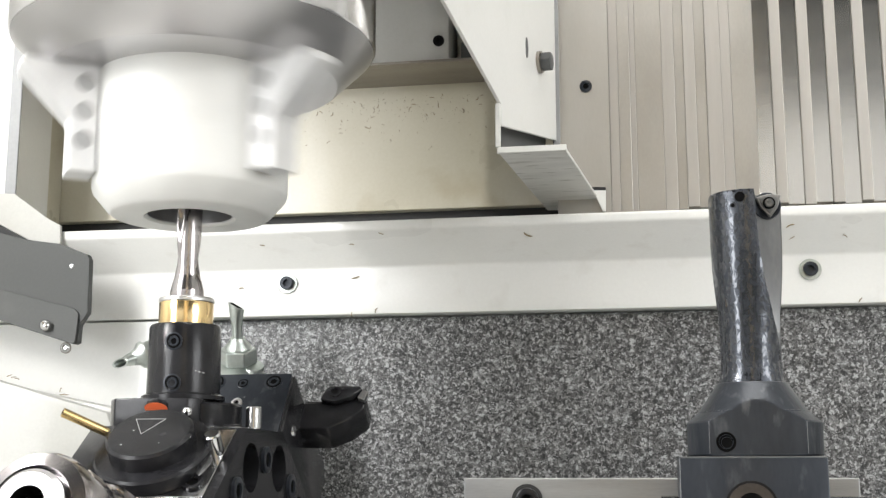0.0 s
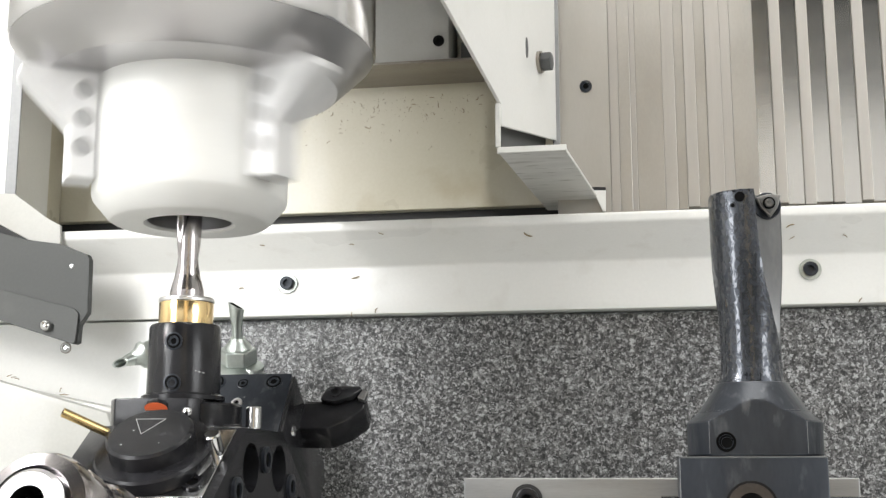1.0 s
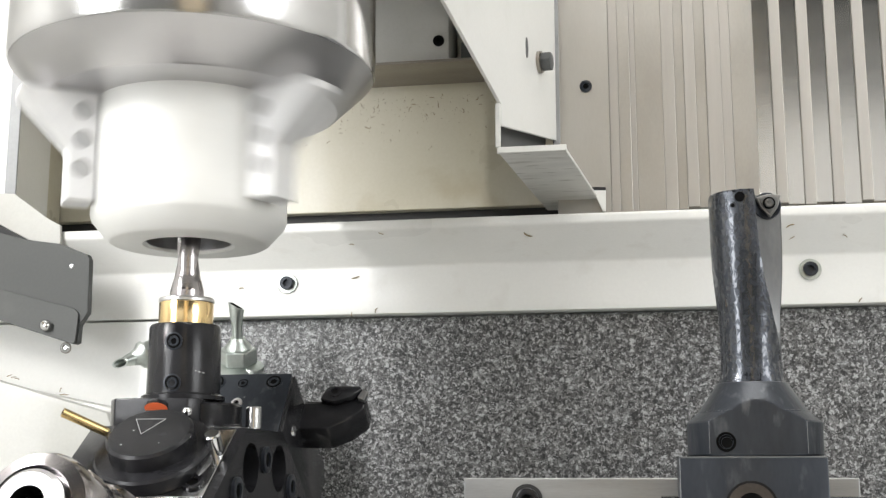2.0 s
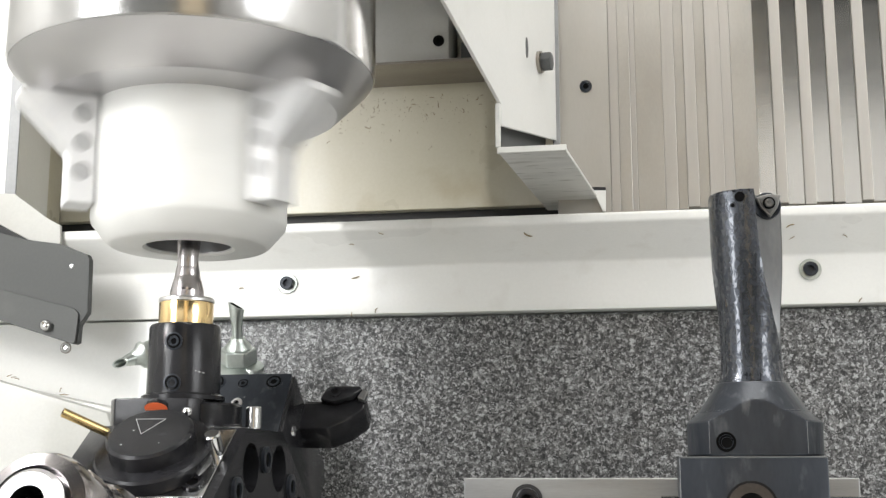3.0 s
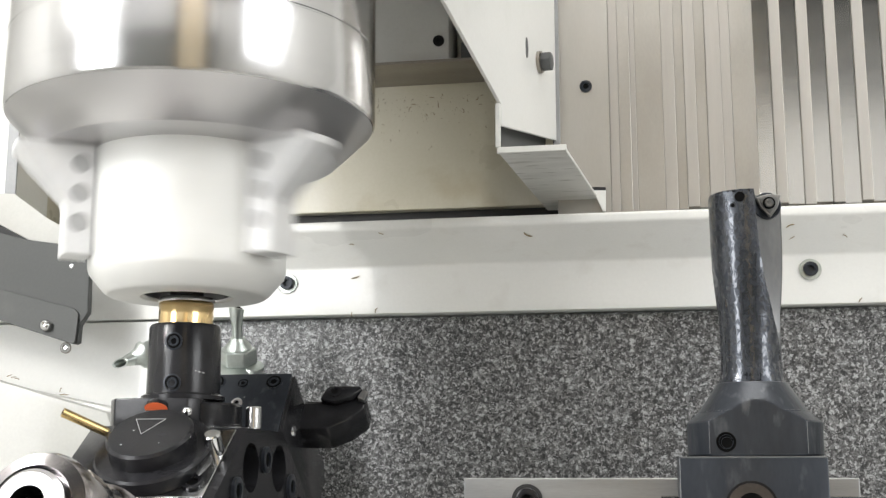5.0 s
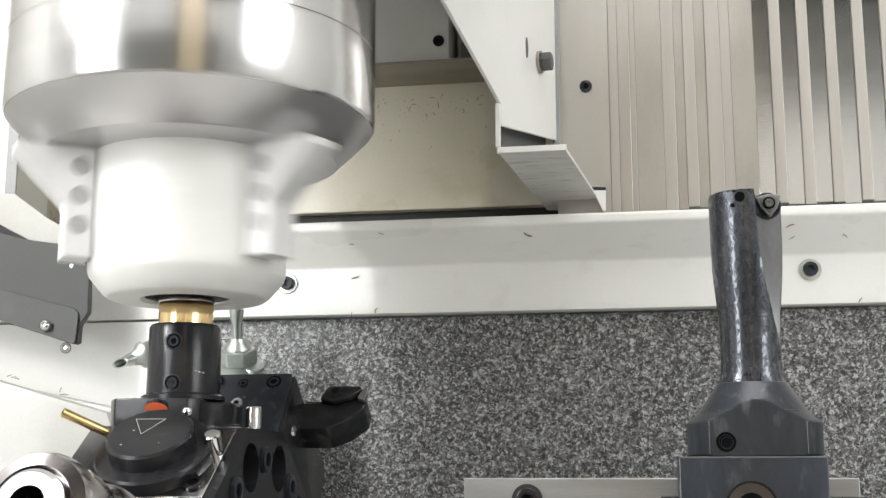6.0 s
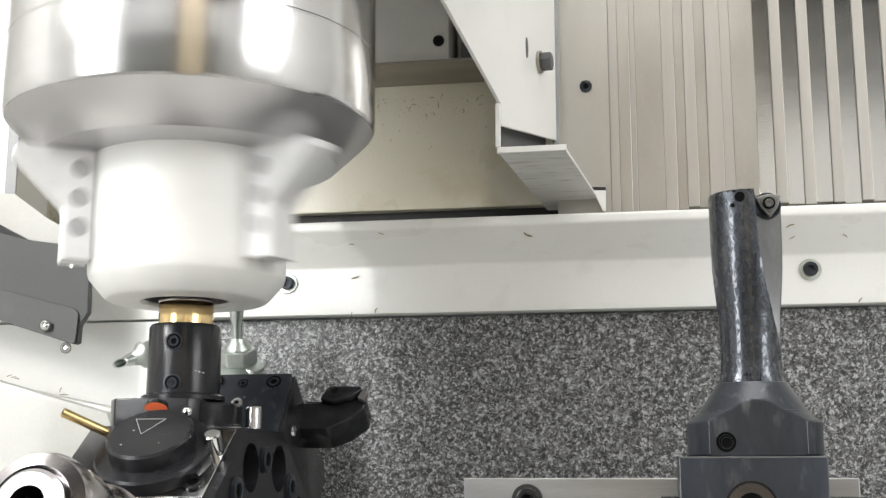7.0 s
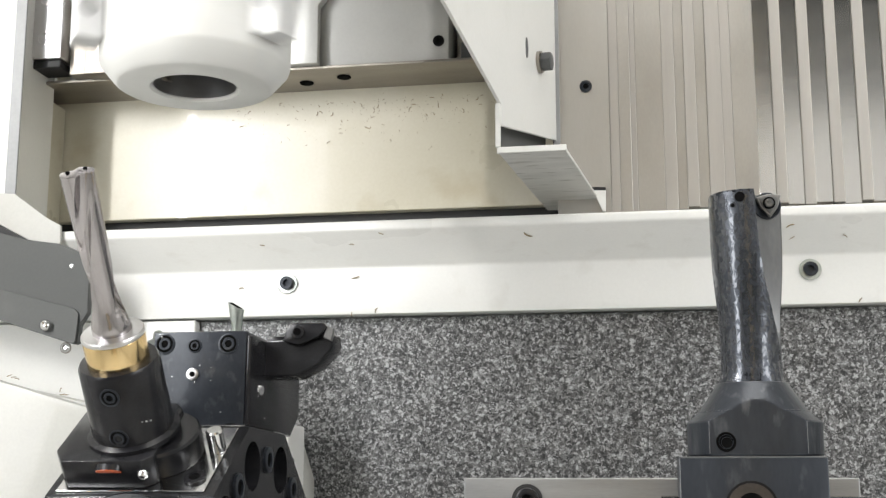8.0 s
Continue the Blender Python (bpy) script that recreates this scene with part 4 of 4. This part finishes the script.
def drill_station():
    f = at(0)
    cx = CHUCK_X
    base = [(-0.3515, -0.020), (-0.3435, -0.032), (-0.2945, -0.032), (-0.2885, -0.026), (-0.2885, 0.026), (-0.2945, 0.034), (-0.343, 0.034), (-0.3515, 0.024)]
    part("drill_base", prism(base, 0.0185, f @ Matrix.Translation((0, 0, APO + 0.0014)), 0.0012), BLACK, turret, "black clamping base", smooth=30)
    part("base_boss", lathe([(0, APO + 0.0014), (0.0265, APO + 0.0014), (0.0270, APO + 0.0025), (0.0270, 0.1560), (0.0255, 0.1575), (0, 0.1575)], 48, f @ Matrix.Translation((-0.2980, 0.002, 0))), BLACK, turret, "round black boss beside the base", smooth=35)
    h = part("drill_holder", lathe([(0, 0.1598), (0.0275, 0.1598), (0.0275, 0.1625), (0.0242, 0.1640), (0.0237, 0.2075), (0.0225, 0.2096), (0.0190, 0.2098), (0, 0.2098)], 64, f @ Matrix.Translation((cx, 0, 0))), BLACK, turret, "matt black cylindrical holder", smooth=35)
    for z in (0.1700, 0.1970):
        recess_screw("set_screw", 0.0058, f @ facing((cx + 0.0015, -0.02372, z), (0.06, -1, 0)), turret, "recessed black set screw")
    part("gold_ring", lathe([(0, 0.2099), (0.0181, 0.2099), (0.0181, 0.2244), (0.0179, 0.2248), (0, 0.2248)], 64, f @ Matrix.Translation((cx, 0, 0))), GOLD, turret, "gold-coated sleeve ring", smooth=40)
    part("cap", lathe([(0, 0.2249), (0.0182, 0.2249), (0.0185, 0.2253), (0.0185, 0.2270), (0.0178, 0.2280), (0.0125, 0.2284), (0, 0.2284)], 64, f @ Matrix.Translation((cx, 0, 0))), STEEL, turret, "dull steel end cap", smooth=35)
    d = flute_drill(0.2282, 0.3255, [(0, 0.0115), (0.05, 0.0112), (0.15, 0.0088), (0.22, 0.0081), (0.5, 0.0082), (0.75, 0.0089), (1, 0.0095)], 0.48, 0.62, 3.0, radians(-207), 96, 144)
    d.transform(f @ Matrix.Translation((cx, 0, 0)))
    dr = part("drill", d, CARBIDE, turret, "polished carbide twist drill", smooth=40)
    for x, y in ((-0.004, -0.003), (0.0035, 0.0035)):
        part("coolant_hole", lathe([(0, 0), (0.0012, 0), (0.0012, 0.0008), (0, 0.0008)], 14, f @ Matrix.Translation((cx + x, y, 0.3263))), HOLE_SHADE, dr, "dark coolant hole")
    tilt = f @ facing((-0.3150, -0.0330, 0.1530), (0, -0.74, -0.67)) @ Matrix.Diagonal((1.05, 0.62, 1, 1))
    part("mark_plug", lathe([(0, -0.004), (0.0075, -0.004), (0.0075, -0.0003), (0, -0.0003)], 28, tilt), BLACK, turret, "black slanting plug")
    part("orange_mark", lathe([(0, -0.0003), (0.0073, -0.0003), (0.0073, 0.0), (0, 0.0)], 28, tilt), ORANGE, turret, "orange paint mark")
    part("ball_plug", lathe([(0.0032, 0), (0.0030, 0.0012), (0.0018, 0.0026), (0, 0.0031)], 20, f @ facing((-0.2945, -0.0320, 0.1510), (0, -1, 0))), CHROME, turret, "bright ball plug", smooth=60)
    # pale illegible marks
    for k in range(3):
        part("mark", box((cx + 0.0145 + 0.0020 * k, -0.0189 + 0.0016 * k, 0.1775 - 0.0005 * k), (cx + 0.0158 + 0.0020 * k, -0.0182 + 0.0016 * k, 0.1782 - 0.0005 * k), 0.0, f), MARK, h, "pale scratched mark")


drill_station()


def turning_station():
    f = at(-1)
    part("turning_block", box((-0.3235, -0.027, APO + 0.0014), (-0.2600, 0.032, 0.2025), 0.0015, f), GUNMETAL, turret, "dark steel clamping block, wet with oil", smooth=30)
    part("side_jaw", prism([(-0.0265, APO + 0.0014), (0.068, APO + 0.0014), (0.086, APO + 0.016), (0.086, 0.186), (0.076, 0.1995), (-0.0265, 0.1995)], 0.0028, f @ Matrix(((0, 0, 1, -0.2599), (1, 0, 0, 0), (0, 1, 0, 0), (0, 0, 0, 1))), 0.0008), BLACK, turret, "black side clamp plate", smooth=30)
    part("rear_clamp", box((-0.3150, 0.0325, APO + 0.0014), (-0.2602, 0.080, 0.190), 0.0015, f), BLACK, turret, "black rear clamp", smooth=30)
    for x, z, r in ((-0.3155, 0.1945, 0.0068), (-0.2950, 0.1930, 0.0046), (-0.2722, 0.1940, 0.0068), (-0.2955, 0.1745, 0.0040)):
        if r > 0.0042:
            recess_screw("block_screw", r, f @ facing((x, -0.0271, z), (0, -1, 0)), turret, "recessed steel screw in the block")
        else:
            sunk_screw("block_screw", r, 0.0014, f @ facing((x, -0.0272, z), (0, -1, 0)), turret, STEEL, "bright steel screw in the block", 0.5)
    part("plug", lathe([(0, 0), (0.0040, 0), (0.0034, 0.0016), (0, 0.0022)], 20, f @ facing((-0.2571, -0.006, 0.166), (1, -0.2, 0))), CHROME, turret, "bright plug", smooth=50)
    bar = [(-0.250, 0.176), (-0.228, 0.176), (-0.214, 0.183), (-0.2035, 0.194), (-0.2030, 0.204), (-0.209, 0.2075), (-0.224, 0.2065), (-0.232, 0.201), (-0.250, 0.200)]
    part("turning_tool", prism(bar, 0.024, f @ Matrix(((1, 0, 0, -0.008), (0, 0, 1, 0.004), (0, 1, 0, 0), (0, 0, 0, 1))), 0.0012), BLACK, turret, "black turning tool holder", smooth=20)
    clamp = [(-0.244, 0.1985), (-0.2405, 0.2095), (-0.2360, 0.2110), (-0.2160, 0.2105), (-0.2135, 0.2075), (-0.2200, 0.2010), (-0.2330, 0.1960)]
    part("clamp_plate", prism(clamp, 0.0065, f @ Matrix(((1, 0, 0, 0), (0, 0, 1, -0.0022), (0, 1, 0, 0), (0, 0, 0, 1))), 0.0010), BLACK, turret, "dark worn clamp plate", smooth=30)
    sunk_screw("clamp_screw", 0.0046, 0.0014, f @ facing((-0.2335, -0.0022, 0.2045), (0, -1, 0)), turret, BLACK, "dark clamp screw")
    part("tool_shank", box((-0.2575, 0.006, 0.178), (-0.2420, 0.030, 0.2035), 0.0016, f), BLACK, turret, "black square tool shank", smooth=30)
    part("turning_insert", prism([(-0.2085, 0.2010), (-0.2030, 0.1985), (-0.2015, 0.2070), (-0.2060, 0.2085)], 0.004, f @ Matrix(((1, 0, 0, -0.008), (0, 0, 1, -0.0005), (0, 1, 0, 0), (0, 0, 0, 1))), 0.0004), INSERT, turret, "grey chipped carbide insert")


turning_station()


def round_head_station():
    f = at(1)
    m = f @ Matrix.Translation((-0.2985, 0.0, 0))
    head = part("round_head", lathe([(0, APO + 0.0014), (0.0350, APO + 0.0014), (0.0358, APO + 0.004), (0.0358, 0.1500), (0.0345, 0.1515), (0.0262, 0.1520), (0.0262, 0.1610), (0.0245, 0.1625), (0, 0.1625)], 56, m), BLACK, turret, "black round tool head", smooth=35)
    part("skirt", box((-0.350, -0.034, APO + 0.0014), (-0.320, 0.030, 0.148), 0.0015, f), BLACK, turret, "black clamp skirt", smooth=30)
    tri = [((-0.312, 0.014), (-0.293, 0.014)), ((-0.293, 0.014), (-0.303, -0.002)), ((-0.303, -0.002), (-0.312, 0.014))]
    for (ax, ay), (bx, by) in tri:
        part("label_line", rod(f @ Vector((ax, ay, 0.1626)), f @ Vector((bx, by, 0.1626)), 0.00022, 6), MARK, head, "thin pale engraved line")
    part("coolant_tube", tube([f @ Vector(p) for p in ((-0.331, 0.011, 0.155), (-0.343, 0.007, 0.166), (-0.3525, 0.004, 0.1745))], 0.0029, 0.65, 16), BRASS, turret, "short brass coolant tube", smooth=50)


round_head_station()


def collet_station():
    f = at(2)
    m = f @ Matrix.Translation((-0.300, 0.0, 0))
    c = part("collet_chuck", lathe([(0, APO + 0.0014), (0.034, APO + 0.0014), (0.034, 0.185), (0.030, 0.190), (0.0275, 0.215), (0.0300, 0.218), (0.0300, 0.246), (0.0275, 0.252), (0.0210, 0.254), (0.0195, 0.244), (0, 0.244)], 56, m), CARBIDE, turret, "bright steel collet chuck", smooth=35)
    part("collet", lathe([(0.0085, 0.238), (0.0180, 0.246), (0.0185, 0.256), (0.0160, 0.2585), (0.0095, 0.2585)], 48, m, closed=True), STEEL, c, "polished collet", smooth=40)
    part("collet_bore", lathe([(0, 0.245), (0.0094, 0.245), (0.0094, 0.2582), (0.0090, 0.2582), (0.0090, 0.2455), (0, 0.2455)], 40, m), HOLE_SHADE, c, "dark collet bore")
    for k in range(8):
        part("nut_notch", box((-0.003, 0.0285, 0.224), (0.003, 0.0306, 0.240), 0.0008, m @ pose(0, 0, 0, 0, 0, 45 * k)), GREY_STEEL, c, "dull nut notch")


collet_station()
turret_shaft = thing("turret_housing", "off-white enamelled turret housing beside the drum", "machine part")
part("housing", box((-0.62, 0.66, 0.56), (-0.372, 1.00, 1.20), 0.006), WHITE, turret_shaft, smooth=30)
part("shaft", rod((-0.375, AXIS_Y, 1.18), (-0.357, AXIS_Y, 1.18), 0.030, 40), GREY_STEEL, turret_shaft, "dull steel turret shaft", smooth=40)


drops = random.Random(11)


def droplet(p, normal, r):
    bm = lathe([(r, 0), (r * 0.8, r * 0.35), (r * 0.4, r * 0.52), (0, r * 0.55)], 10, facing(p, normal))
    return part("oil_droplet", bm, CHROME, turret, smooth=60)


for k in range(12):
    f = at(-1)
    droplet(f @ Vector((drops.uniform(-0.320, -0.264), -0.0271, drops.uniform(0.145, 0.20))), f.to_3x3() @ Vector((0, -1, 0)), drops.uniform(0.0002, 0.0007))
for k in range(9):
    f = at(-1)
    droplet(f @ Vector((-0.2570, drops.uniform(-0.015, 0.06), drops.uniform(0.145, 0.195))), (1, 0, 0), drops.uniform(0.0002, 0.0006))
for k in range(3):
    f = at(1)
    droplet(f @ Vector((drops.uniform(-0.315, -0.28), drops.uniform(-0.015, 0.015), 0.1626)), f.to_3x3() @ Vector((0, 0, 1)), drops.uniform(0.0003, 0.0007))


# ---------------------------------------------------------------- what moves
def chuck_height(t):
    """Height of the chuck's face: slow feed in steps, then a quick retreat."""
    ts = [0.0, 0.9, 1.1, 1.5, 1.8, 2.8, 3.4, 3.7, 4.2, 4.5, 4.7, 5.8, 7.0, 7.1, 7.2, 7.3, 7.4, 7.5, 8.0]
    zs = [1.4734, 1.4695, 1.4683, 1.4617, 1.4547, 1.4531, 1.4510, 1.4460, 1.4330, 1.4225, 1.4190, 1.4171, 1.4152, 1.4340, 1.4815, 1.5195, 1.5600, 1.5651, 1.5651]
    return float(np.interp(t, ts, zs)) + 0.1191


def motions():
    steps = [(k / 30, 40.0 * k) for k in range(0, 241)]
    rows = [(t, pose(CHUCK_X, CHUCK_Y, chuck_height(t), 0, 0, a)) for t, a in steps]
    walk(chuck, rows)
    walk(workpiece, rows)
    index = [(0.0, 0), (7.6, 0), (7.633, 0.6), (7.7, 5.0), (7.733, 10.0), (7.8, 23.0), (7.833, 27.5), (7.9, 32.0), (7.933, 33.2), (8.0, 34.0)]
    walk(turret, [(t, pose(0, AXIS_Y, AXIS_Z, a)) for t, a in index])


motions()
